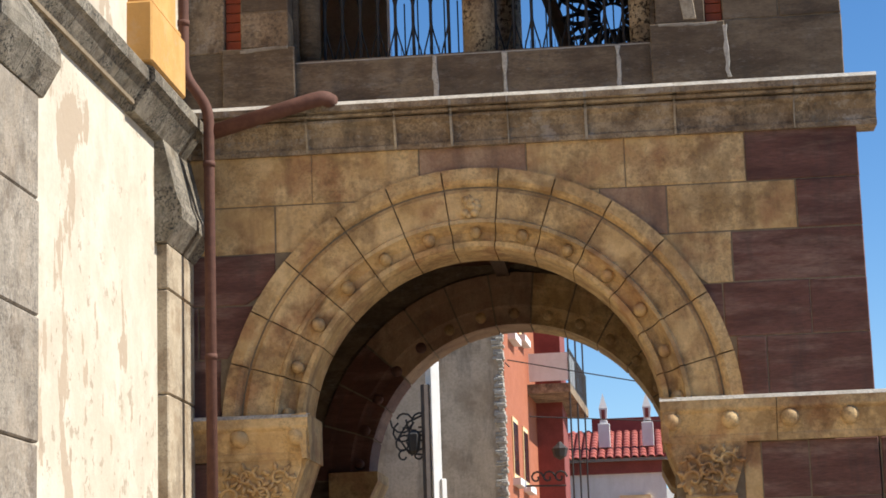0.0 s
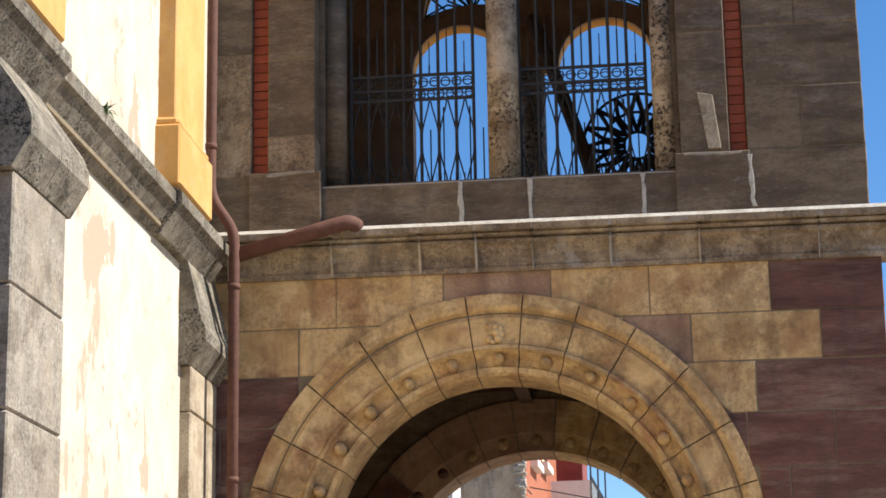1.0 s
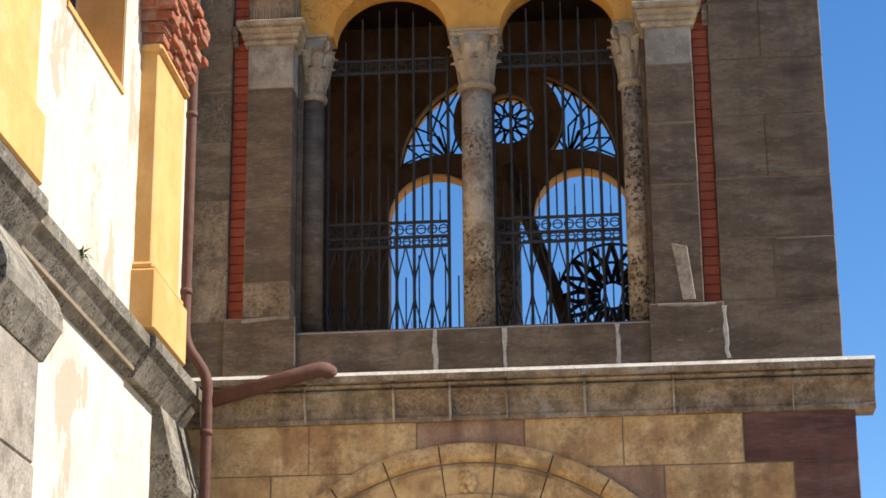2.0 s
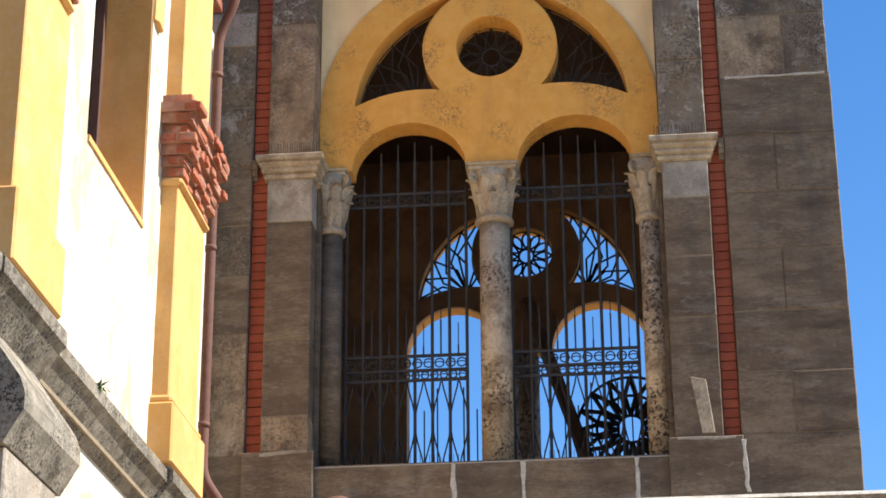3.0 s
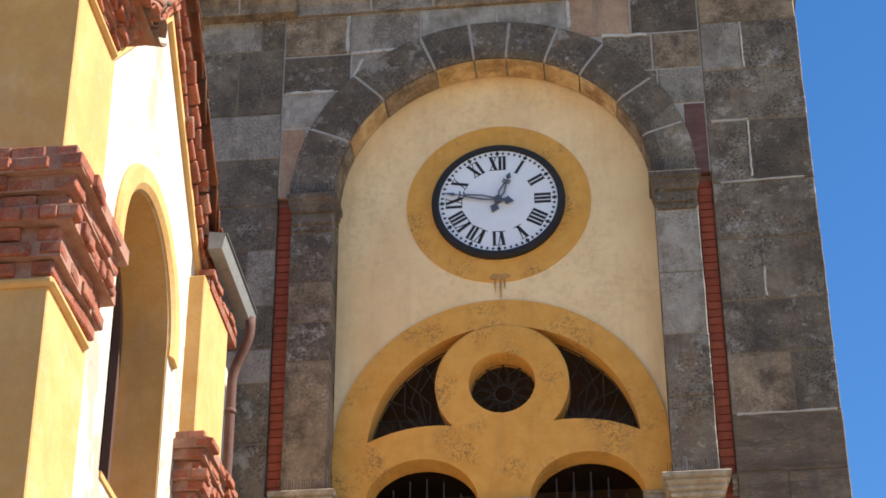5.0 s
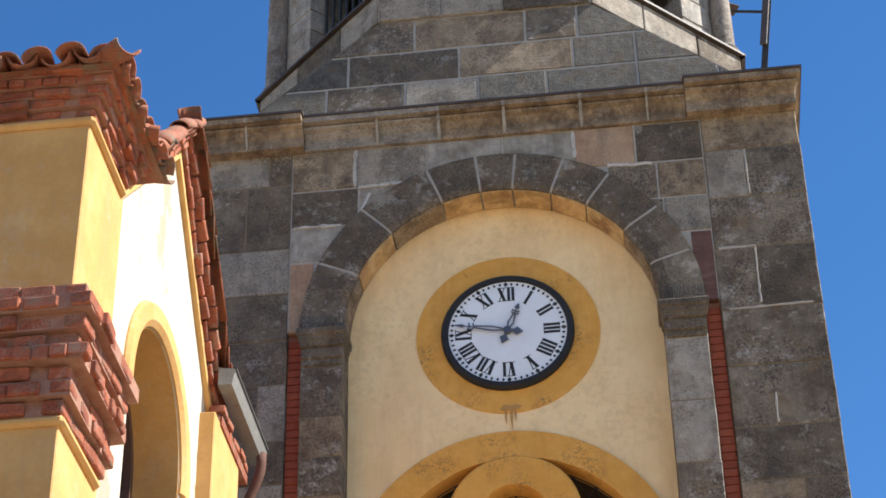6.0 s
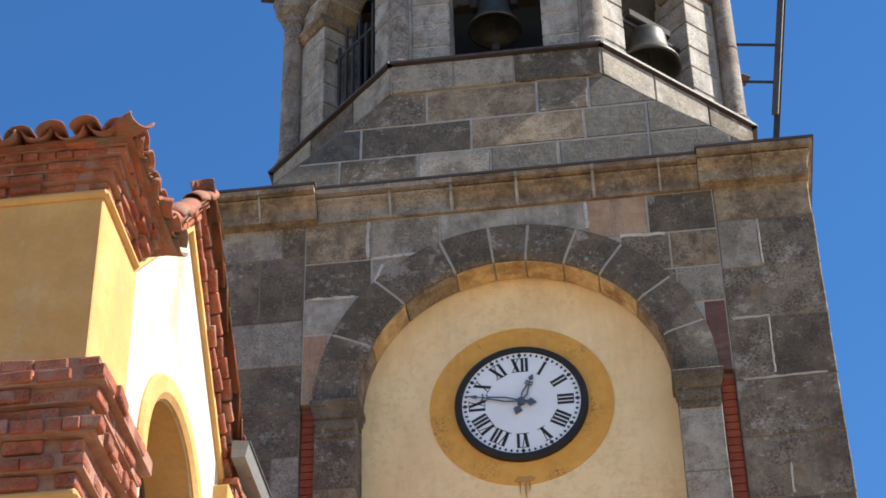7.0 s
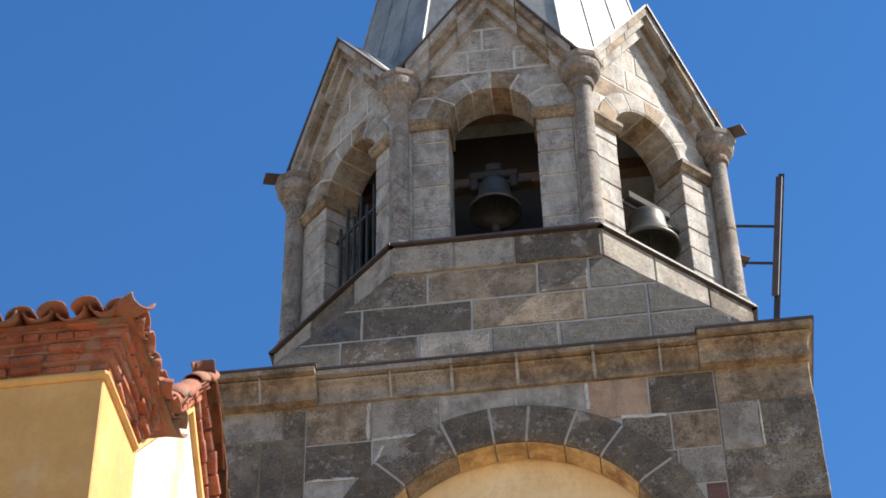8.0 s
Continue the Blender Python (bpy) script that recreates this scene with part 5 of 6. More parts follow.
for i in range(8):
    rot = Matrix.Translation((OX - CX, OY - 26, 0)) @ Matrix.Rotation(i * math.pi / 4, 4, "Z")
    bay = put("belfry_bay", bay_me, LIME, tower, rot)
    for nm, me, mat in bay_parts + (lintel if i in (0, 7, 6) else []):
        if i == 0 and nm.startswith("grille"):
            continue
        put(nm, me, mat, bay)
    a = math.pi / 8 + i * math.pi / 4
    cm = Matrix.Translation((OX - CX + KR * math.sin(a), OY - 26 - KR * math.cos(a), 0))
    cc = put("corner_column", shaft_me, COLSTONE, tower, cm)
    put("column_cap", cap_me, COLSTONE, cc)
    # a scrap of metal at the foot of each gable valley
    put("valley_flashing", mesh_of(add_prism(bmesh.new(), [(-0.14, 0.0), (0.14, 0.0), (0.11, 0.04), (-0.11, 0.04)], -0.22 if i in (0, 7) else -0.55, 0.3, lambda x, z, d: (x, d, z + 25.86 + 0.12 * d)), "valley_flashing"), FLASH, cc, Matrix.Rotation(a, 4, "Z"))
# floor and ceiling are near-black: the shade in here is in their colour
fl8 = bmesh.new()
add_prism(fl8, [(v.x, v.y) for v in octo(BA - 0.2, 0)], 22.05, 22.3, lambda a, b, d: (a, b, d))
tpart("belfry_floor", fl8, NEAR_BLACK)
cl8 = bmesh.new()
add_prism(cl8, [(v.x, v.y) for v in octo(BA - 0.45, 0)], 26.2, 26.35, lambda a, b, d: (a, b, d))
tpart("belfry_ceiling", cl8, NEAR_BLACK)
for y, hw in ((23.4, 1.9), (25.0, 2.9), (27.0, 2.9)):
    tpart("belfry_beam", box(OX - hw, OX + hw, y - 0.12, y + 0.12, 25.7, 25.95), DARKWOOD)
tpart("belfry_beam", box(OX - 1.6, OX + 1.6, 23.3, 23.46, 24.1, 24.3), DARKWOOD)
# added block that stands for the deep shade inside the belfry
tpart("belfry_core", box(OX - 1.7, OX + 1.7, 24.2, 27.8, 22.3, 26.2), NEAR_BLACK)
spire = bmesh.new()
s8, apex = octo(3.05, 26.1), Vector((OX, OY, 44.0))
av = spire.verts.new(apex)
sv = [spire.verts.new(v) for v in s8]
for i in range(8):
    spire.faces.new((sv[i], sv[(i + 1) % 8], av))
spire.faces.new(sv[::-1])
spire_ob = tpart("spire", spire, LEAD, None, "grey metal-clad octagonal spire")
seam = bmesh.new()
for i in range(8):
    for k in (0.0, 0.333, 0.667):
        p = s8[i].lerp(s8[(i + 1) % 8], k)
        tube([p, p.lerp(apex, 0.9)], 0.03, 4, seam)
tpart("spire_seams", seam, LEAD, spire_ob)


def bell(at, m, size):
    b = thing("church_bell", "old bronze church bell hung in a belfry opening", "bell", group="belfry bells", at=at)
    b.matrix_basis = Matrix.Translation(at) @ m
    prof_ = [(0.0, 0.0), (0.28, -0.02), (0.36, -0.07), (0.4, -0.16), (0.42, -0.4), (0.47, -0.62), (0.56, -0.8), (0.66, -0.92), (0.68, -1.0), (0.62, -1.0), (0.5, -0.8), (0.3, -0.6)]
    prof_ = [(max(0.001, r * size), z * size) for r, z in prof_]
    part("bell_body", lathe(prof_, 28), BRONZE, b, smooth=True)
    yk = bmesh.new()
    add_box(yk, -0.62 * size, 0.62 * size, -0.1, 0.1, 0.1 * size, 0.32 * size, 0.02)
    if size < 0.7:
        add_box(yk, -0.2 * size, 0.2 * size, -0.09, 0.09, 0.32 * size, 0.62 * size, 0.03)
    for s in (-1, 1) if size < 0.7 else ():
        add_box(yk, s * 0.5 * size - 0.06, s * 0.5 * size + 0.06, -0.08, 0.08, -0.25 * size, 0.12 * size, 0.015)
    part("headstock", yk, NEAR_BLACK, b)
    part("axle", tube([(-0.95 * size, 0, 0.0), (0.95 * size, 0, 0.0)], 0.035, 8), IRON, b)
    part("clapper", lathe([(0.02, -0.3), (0.02, -0.85), (0.07, -0.95), (0.06, -1.05), (0.01, -1.08)], 10), IRON, b)
    return b


bell((OX - 0.05, OY - 2.9, 23.95), Matrix(), 0.62)
ang = math.pi / 4
bell((OX + 3.2 * math.sin(ang), OY - 3.2 * math.cos(ang), 23.55), Matrix.Rotation(ang, 4, "Z"), 0.72)

# iron ladder frame beside the belfry
lad = thing("iron_ladder", "rusty iron rungs on an upright beside the belfry", "ladder", at=(1.9, 25.2, 19.45))
lad.rotation_euler = (0, radians(8.5), 0)
part("upright", box(-0.05, 0.05, -0.05, 0.05, 0.0, 6.1), IRON, lad)
for z in (4.15, 4.95):
    part("rung", tube([(-1.25, 0, z), (0.0, 0, z)], 0.025, 6), IRON, lad)
part("bracket", box(-0.09, 0.02, -0.1, -0.052, 3.4, 6.0, 0.01), FLASH, lad)

# ---- church wing beside the tower ----
XW = -4.95            # its side wall, facing the sun
wing = thing("church_wing", "yellow and white plastered church wing with brick corbels", "building", at=(XW, 17.7, 0))
# local frame: a along the wall (northwards), d into the wall, z up
WM = Matrix.Translation((0, -17.7, 0)) @ Matrix.Rotation(radians(90), 4, "Z")


def wpart(name, bm, material, parent=None, label="", smooth=False):
    me = mesh_of(bm, name, smooth) if isinstance(bm, bmesh.types.BMesh) else bm
    me.transform(WM)
    return put(name, me, material, wing if parent is None else parent, None, label)


WA0, WA1, WSILL, WSPR, WR = 16.65, 18.8, 9.7, 12.18, 1.075
WC = (WA0 + WA1) / 2
GA, GZ = 17.7, 15.85
hole = [(WA0, WSILL), (WA0, WSPR)] + arc(WC, WSPR, WR, 180, 0, 28) + [(WA1, WSPR), (WA1, WSILL)]
side_wall = wpart("side_wall", pierced([[(14.05, 0), (21.85, 0), (21.85, 13.4), (20.1, 13.4), (GA, GZ), (15.0, 13.1), (14.05, 13.1)], hole], 0, 0.75, "side_wall"), WHITE, None, "peeling white plaster")
# reveal, sill and window
liner = [(WA0 + 0.004, WSILL + 0.004), (WA0 + 0.004, WSPR)] + arc(WC, WSPR, WR - 0.004, 180, 0, 28) + [(WA1 - 0.004, WSPR), (WA1 - 0.004, WSILL + 0.004)]
inner = [(WA0 + 0.02, WSILL + 0.02), (WA0 + 0.02, WSPR)] + arc(WC, WSPR, WR - 0.02, 180, 0, 28) + [(WA1 - 0.02, WSPR), (WA1 - 0.02, WSILL + 0.02)]
window = wpart("window", pierced([liner, inner], 0.012, 0.7, "window"), YELLOW, None, "deep arched window with yellow reveals")
wpart("glass", pierced([inner], 0.6, 0.02, "glass"), GLASS_DARK, window)
fr_in = [(WA0 + 0.12, WSILL + 0.12), (WA0 + 0.12, WSPR)] + arc(WC, WSPR, WR - 0.12, 180, 0, 28) + [(WA1 - 0.12, WSPR), (WA1 - 0.12, WSILL + 0.12)]
wpart("window_frame", pierced([inner, fr_in], 0.5, 0.09, "window_frame"), FRAME_BROWN, window)
wpart("mullion", box(WC - 0.03, WC + 0.03, 0.52, 0.585, WSILL, WSPR + WR - 0.05), FRAME_BROWN, window)
wpart("sill", along_x([(-0.02, WSILL - 0.06), (-0.02, WSILL + 0.0), (0.55, WSILL + 0.2), (0.55, WSILL - 0.06)], WA0 + 0.02, WA1 - 0.02), YELLOW, window)
hood = wpart("window_surround", ring_piece([(WR + 0.005, 0.02), (WR + 0.005, -0.02), (WR + 0.07, -0.06), (WR + 0.24, -0.06), (WR + 0.27, -0.02), (WR + 0.27, 0.02)], radians(-7), radians(187), WC, WSPR, 36), YELLOW, side_wall, "yellow rendered hood moulding")

# pilasters above the granite band
PD, PF = -0.23, -0.18
pil_near = wpart("near_pilaster", box(14.0, 15.2, PD, 1.0, 7.38, 13.6, 0.012), YELLOW)
wpart("plinth", box(13.93, 15.27, PD - 0.07, 0.9, 7.36, 7.98, 0.02), YELLOW, pil_near)
pil_far = wpart("far_pilaster", box(19.5, 20.8, PF, 0.3, 7.38, 13.45, 0.012), YELLOW)
wpart("plinth", box(19.4, 20.9, PF - 0.08, 0.2, 7.36, 8.0, 0.02), YELLOW, pil_far)
wpart("plinth_moulding", box(19.44, 20.85, PF - 0.05, 0.2, 8.0, 8.09, 0.03), YELLOW, pil_far)
front_wall = wpart("front_wall", box(14.3, 15.0, 0.9, 8.0, 0, 13.2), WHITE)

wpart("body", box(14.35, 21.8, 0.76, 6.0, 0, 13.1), WHITE)

brick_me = mesh_of(box(-0.122, 0.122, -0.09, 0.09, -0.05, 0.05, 0.011), "brick")
crnd = random.Random(21)


def lay_brick(owner, a, d, z, length, turned=False, tilt=0.0, mat=None, high=1.0):
    ob = put("brick", brick_me, BRICK_OLD, owner)
    m = WM @ Matrix.Translation((a, d, z)) @ Matrix.Rotation(tilt, 4, "Y")
    if turned:
        m = m @ Matrix.Rotation(radians(90), 4, "Z")
    jit = Matrix.Translation((crnd.uniform(-0.012, 0.012), crnd.uniform(-0.03, 0.035), crnd.uniform(-0.01, 0.01))) @ Matrix.Rotation(crnd.uniform(-0.08, 0.08), 4, "Z") @ Matrix.Rotation(crnd.uniform(-0.04, 0.04), 4, "Y") @ Matrix.Diagonal((crnd.uniform(0.92, 1.02), 1, crnd.uniform(0.82, 1.0), 1))
    ob.matrix_basis = m @ jit @ Matrix.Diagonal((length / 0.25, 1, high, 1))
    return ob


def brick_ring(owner, a0, a1, d0, d_in, out, z, pitch=0.3, far=False, high=1.0):
    """One course round a pilaster's side and near face (far: and its far face), standing out by out."""
    n = max(2, round((a1 - a0 + 2 * out) / pitch))
    L = (a1 - a0 + 2 * out) / n
    for i in range(n):
        lay_brick(owner, a0 - out + (i + 0.5) * L, d0 - out + 0.09, z, L, high=high)
    n2 = max(1, round((d_in - d0 + out) / pitch))
    L2 = (d_in - d0 + out) / n2
    for i in range(n2):
        if i == 0:
            continue
        lay_brick(owner, a0 - out + 0.09, d0 - out + (i + 0.5) * L2, z, L2, True, high=high)


def corbel(name, a0, a1, d0, d_in, z0, steps, owner, h=0.148):
    bed = bmesh.new()
    for k, out in enumerate(steps):
        z = z0 + 0.09 + k * h
        add_box(bed, a0 - out + 0.03, a1 + out - 0.03, d0 - out + 0.03, d_in, z, z + h)
    c = wpart(name, bed, MORTAR_RED, None, "corbelled courses of weathered red brick")
    wpart("corbel_moulding", box(a0 - 0.05, a1 + 0.05, d0 - 0.05, d_in, z0, z0 + 0.09, 0.03), YELLOW, c)
    for k, out in enumerate(steps):
        brick_ring(c, a0, a1, d0, d_in, out, z0 + 0.09 + (k + 0.5) * h, 0.31 if k != 3 else 0.16, False, h / 0.112)
    return c


corbel("brick_corbel", 14.0, 15.08, PD, 0.75, 10.08, (0.05, 0.13, 0.1, 0.22, 0.13, 0.21, 0.29, 0.2), None)
corbel("brick_corbel", 19.5, 20.8, PF, 0.02, 10.42, (0.05, 0.1, 0.14, 0.19, 0.13, 0.2, 0.24, 0.16), None, 0.115)
top_corbel = corbel("brick_cornice", 14.0, 15.08, PD, 1.6, 13.2, (0.05, 0.11, 0.16, 0.21, 0.26), None, 0.086)

# roofs: curved tiles
def tile_mesh(length=0.5, r0=0.14, r1=0.115):
    bm = bmesh.new()
    rows = []
    n = 8
    for y, r in ((0.0, r0), (length, r1)):
        for rr in (r, r - 0.018):
            rows.append([bm.verts.new((rr * math.cos(math.pi * i / n), y, rr * math.sin(math.pi * i / n) * 0.75)) for i in range(n + 1)])
    o0, i0, o1, i1 = rows
    for p, q in ((o0, o1), (i1, i0), (i0, o0), (o1, i1)):
        for i in range(n):
            bm.faces.new((p[i], p[i + 1], q[i + 1], q[i]))
    for k in (0, n):
        bm.faces.new((o0[k], o1[k], i1[k], i0[k]))
    return mesh_of(bm, "roof_tile", True)


tile_me = tile_mesh()


def lay_tile(owner, m, mat=TILE):
    ob = put("roof_tile", tile_me, mat, owner)
    ob.matrix_basis = WM @ m @ Matrix.Translation((0, crnd.uniform(-0.04, 0.04), crnd.uniform(-0.03, 0.02))) @ Matrix.Rotation(crnd.uniform(-0.14, 0.14), 4, "Z") @ Matrix.Rotation(crnd.uniform(-0.1, 0.1), 4, "X") @ Matrix.Rotation(crnd.uniform(-0.15, 0.15), 4, "Y")
    return ob


ZT = 13.645
hip = bmesh.new()
hv = [hip.verts.new(p) for p in ((13.68, PD - 0.3, ZT), (15.5, PD - 0.3, ZT), (15.5, 1.7, ZT), (13.68, 1.7, ZT), (14.6, 0.6, ZT + 0.32), (14.6, 1.7, ZT + 0.32))]
for f in ((0, 1, 4), (0, 4, 5, 3), (1, 2, 5, 4), (0, 3, 2, 1), (3, 5, 2)):
    hip.faces.new([hv[i] for i in f])
cap_roof = wpart("turret_roof", hip, TILE, None, "small roof of curved terracotta tiles")
for i in range(7):
    d = PD - 0.2 + i * 0.31
    for up in (True, False):
        flip = Matrix() if up else Matrix.Rotation(math.pi, 4, "Y")
        lay_tile(cap_roof, Matrix.Translation((13.58, d + (0 if up else 0.155), ZT + (0.05 if up else 0.1))) @ Matrix.Rotation(radians(-90), 4, "Z") @ Matrix.Rotation(radians(14), 4, "X") @ flip)
for i in range(6):
    a = 13.8 + i * 0.31
    for up in (True, False):
        flip = Matrix() if up else Matrix.Rotation(math.pi, 4, "Y")
        lay_tile(cap_roof, Matrix.Translation((a + (0 if up else 0.155), PD - 0.38, ZT + (0.04 if up else 0.09))) @ Matrix.Rotation(radians(14), 4, "X") @ flip)
lay_tile(cap_roof, Matrix.Translation((13.52, PD - 0.44, ZT + 0.06)) @ Matrix.Rotation(radians(-45), 4, "Z") @ Matrix.Rotation(radians(4), 4, "X") @ Matrix.Rotation(math.pi, 4, "Y"))

# gable: yellow fillet, brick courses and tiles up both slopes
gable = wpart("gable_roof", facing([(15.0, 13.3), (GA, GZ + 0.15), (20.2, 13.55), (20.2, 13.4), (GA, GZ - 0.1), (15.0, 13.12)], -0.02, 6.0), TILE, None, "tiled gable roof with brick verge")
for s in (-1, 1):
    end = 2.55 if s < 0 else 2.15
    sl = 1.0 if s > 0 else 1.02
    tilt = math.atan(sl)
    L = end * math.hypot(1, sl)
    q = [(GA, GZ - 0.05), (GA + s * end, GZ - 0.05 - sl * end), (GA + s * end, GZ - 0.17 - sl * end), (GA, GZ - 0.17)]
    wpart("verge_fillet", facing(q, -0.06, 0.1), YELLOW, gable)
    n = round(L / 0.26)
    for k, (up, out) in enumerate(((0.03, 0.12), (0.15, 0.19))):
        for i in range(n):
            w = (i + 0.5) * end / n
            lay_brick(gable, GA + s * w, -out + 0.09, GZ - sl * w + up * 1.3, L / n, False, s * tilt)
    for i in range(n + 1):
        w = i * end / n * 1.0
        lay_tile(gable, Matrix.Translation((GA + s * w, -0.16, GZ - sl * w + 0.3)) @ Matrix.Rotation(s * tilt, 4, "Y") @ Matrix.Rotation(radians(-90 * s), 4, "Z") @ Matrix.Translation((0, -0.2, 0)))

# eave over the far pilaster with a zinc gutter
eave = wpart("eave", box(19.75, 21.2, -0.2, 0.5, 13.42, 13.54), BRICK_OLD)
for k, out in enumerate((0.05, 0.11)):
    n = 6
    for i in range(n):
        lay_brick(eave, 19.7 + (i + 0.5) * 1.5 / n, -0.1 - out + 0.09, 13.5 + k * 0.11, 1.5 / n)
gut = thing("gutter", "grey zinc box gutter along the eave", "gutter", at=(XW, 17.7, 0))
gm = along_x([(-0.04 - 0.14, 13.820), (-0.04 - 0.3, 13.820), (-0.04 - 0.34, 14.020), (-0.04 - 0.325, 14.020), (-0.04 - 0.29, 13.840), (-0.04 - 0.15, 13.840), (-0.04 - 0.15, 14.050), (-0.04 - 0.14, 14.050)], 19.55, 21.45)
me = mesh_of(gm, "trough")
me.transform(WM)
put("trough", me, ZINC, gut)
for a in (19.55, 21.44):
    me = mesh_of(add_prism(bmesh.new(), [(-0.04 - 0.14, 13.820), (-0.04 - 0.3, 13.820), (-0.04 - 0.34, 14.020), (-0.04 - 0.14, 14.050)], a - 0.004, a + 0.004, lambda p, q, d: (d, p, q)), "end_cap")
    me.transform(WM)
    put("end_cap", me, ZINC, gut)
me = mesh_of(box(19.55, 21.45, -0.04 - 0.35, -0.04 - 0.33, 14.005, 14.045), "lip")
me.transform(WM)
put("lip", me, IRON, gut)

# granite band at mid height
band_bed = wpart("granite_band", box(14.0, 21.85, -0.1, 0.3, 6.9, 7.36), MORTAR_DARK)
MOULD = [(0.02, 6.82), (-0.03, 6.84), (-0.21, 7.1), (-0.25, 7.13), (-0.25, 7.25), (-0.23, 7.28), (0.02, 7.4)]


def moulding(a0, a1, extra=0.0):
    wpart("band_stone", along_x([(d - (extra if d < 0 else 0), z + crnd.uniform(-0.004, 0.004)) for d, z in MOULD], a0 + 0.005, a1 - 0.005), GRANITE, band_bed)


aa = [15.3, 15.95, 16.9, 17.7, 18.5, 19.3]
for p, q in zip(aa, aa[1:]):
    moulding(p, q)
moulding(13.6, 15.3, 0.1)
moulding(19.3, 20.2, 0.06)
moulding(20.2, 21.6, 0.06)
wpart("band_stone", box(13.5, 13.66, -0.33, 1.5, 7.13, 7.28, 0.01), GRANITE, band_bed)

# lower piers with weathered caps
def pier(a0, a1, d0, z1, mats, extra):
    p = thing("stone_pier", "squared granite buttress with a sloping weathered cap", "buttress", group="wing buttresses", at=(XW, 17.7, 0))

    def piece(name, bm, mat):
        me_ = mesh_of(bm, name)
        me_.transform(WM)
        return put(name, me_, mat, p)

    z = 0.0
    k = 0
    while z < z1 - 0.05:
        h_ = min(crnd.uniform(0.8, 1.1), z1 - z)
        if z1 - z - h_ < 0.35:
            h_ = z1 - z
        piece("stone", box(a0 + 0.003, a1 - 0.003, d0 + crnd.uniform(-0.006, 0.006), 0.3, z + 0.005, z + h_ - 0.005, 0.015), mats[k % len(mats)])
        z += h_
        k += 1
    o = extra
    cap_ = [(d0, z1), (d0 - o, z1 + 0.24), (d0 - o, z1 + 0.36), (d0 - o * 0.7, z1 + 0.48), (-0.06, 6.98), (0.2, 7.0), (0.2, z1)]
    n = 2
    for i in range(n):
        piece("cap_stone", along_x(cap_, a0 - 0.1 + (a1 - a0 + 0.2) * i / n + 0.003, a0 - 0.1 + (a1 - a0 + 0.2) * (i + 1) / n - 0.003), GRANITE)
    return p


pier(13.75, 15.05, -0.42, 5.85, [LIGHT], 0.14)
pier(20.62, 21.85, -0.12, 5.75, [CAPSTONE], 0.17)

# ---- drainpipes ----
def drainpipe(label, pts, r, collars):
    d = thing("drainpipe", label, "pipe", at=pts[-1])
    o = Vector(pts[-1])
    smooth_pts = []
    P_ = [Vector(p) for p in pts]
    for i, p in enumerate(P_):
        if 0 < i < len(P_) - 1:
            a_, b_ = (P_[i - 1] - p), (P_[i + 1] - p)
            ra, rb = min(0.16, a_.length * 0.45), min(0.16, b_.length * 0.45)
            s0, s1 = p + a_.normalized() * ra, p + b_.normalized() * rb
            for k in range(6):
                q = k / 5
                smooth_pts.append((s0 * (1 - q) ** 2 + p * 2 * q * (1 - q) + s1 * q * q) - o)
        else:
            smooth_pts.append(p - o)
    part("pipe", tube(smooth_pts, r, 14), PIPE, d, smooth=True)
    for c0, c1 in collars:
        part("collar", tube([Vector(c0) - o, Vector(c1) - o], r * 1.14, 14), PIPE, d, smooth=True)
    return d


UX, LX, PYY = -4.80, -4.53, 21.3
drainpipe("brown painted drainpipe running down the corner of the wing", [(-4.6, 21.25, 13.86), (-4.6, 21.25, 13.6), (UX, PYY, 13.15), (UX, PYY, 7.75), (LX, PYY, 7.35), (LX, PYY, 0.0)], 0.06,
          [((UX, PYY, z), (UX, PYY, z + 0.06)) for z in (12.6, 10.4, 8.3)] + [((LX, PYY, z), (LX, PYY, z + 0.06)) for z in (6.7, 4.6, 2.5)])
drainpipe("short brown spout pipe sloping from the tower ledge", [(-3.24, 21.72, 7.46), (-3.3, 21.6, 7.48), (-3.42, 21.56, 7.45), (-4.5, 21.36, 7.1)], 0.085, [])

# tuft of weeds on the band
weed = bmesh.new()
for i in range(60):
    a_, l_ = crnd.uniform(0, 6.28), crnd.uniform(0.06, 0.22)
    b0 = Vector((crnd.uniform(-0.05, 0.05), crnd.uniform(-0.08, 0.08), 0))
    tip = b0 + Vector((math.cos(a_) * l_ * 0.7 + 0.03, math.sin(a_) * l_ * 0.7, l_ * crnd.uniform(-0.9, 0.8)))
    w_ = Vector((-math.sin(a_), math.cos(a_), 0)) * 0.014
    m_ = (b0 + tip) / 2 + Vector((0, 0, 0.02))
    weed.faces.new([weed.verts.new(v) for v in (b0, m_ + w_, tip, m_ - w_)])
wt = part("weed_tuft", weed, LEAF)
wt.location = (-4.71, 16.7, 7.25)
wt.scale = (0.65, 0.65, 0.6)
tagged(wt, "small green weeds growing from a stone joint", "weed", kind="stuff")

# ---- street beyond the arch ----
stucco = thing("stucco_house", "house with a bare grey cement-rendered gable wall", "building", at=(-8, 42, 0))
sm_ = mesh_of(box(-12.0, -2.72, 40.0, 44.0, 0, 9.6), "wall")
sm_.transform(Matrix.Translation((8, -42, 0)))
put("wall", sm_, STUCCO, stucco)
rag = bmesh.new()
srnd = random.Random(3)
for k in range(170):
    zz = 9.5 * k / 170 + srnd.uniform(-0.03, 0.03)
    w_, hh = srnd.uniform(0.05, 0.2), srnd.uniform(0.04, 0.1)
    add_box(rag, 8 - 2.72 - w_, 8 - 2.70 + srnd.uniform(0, 0.05), -2.0 - srnd.uniform(0.02, 0.06), -1.8, zz, zz + hh, 0.015)
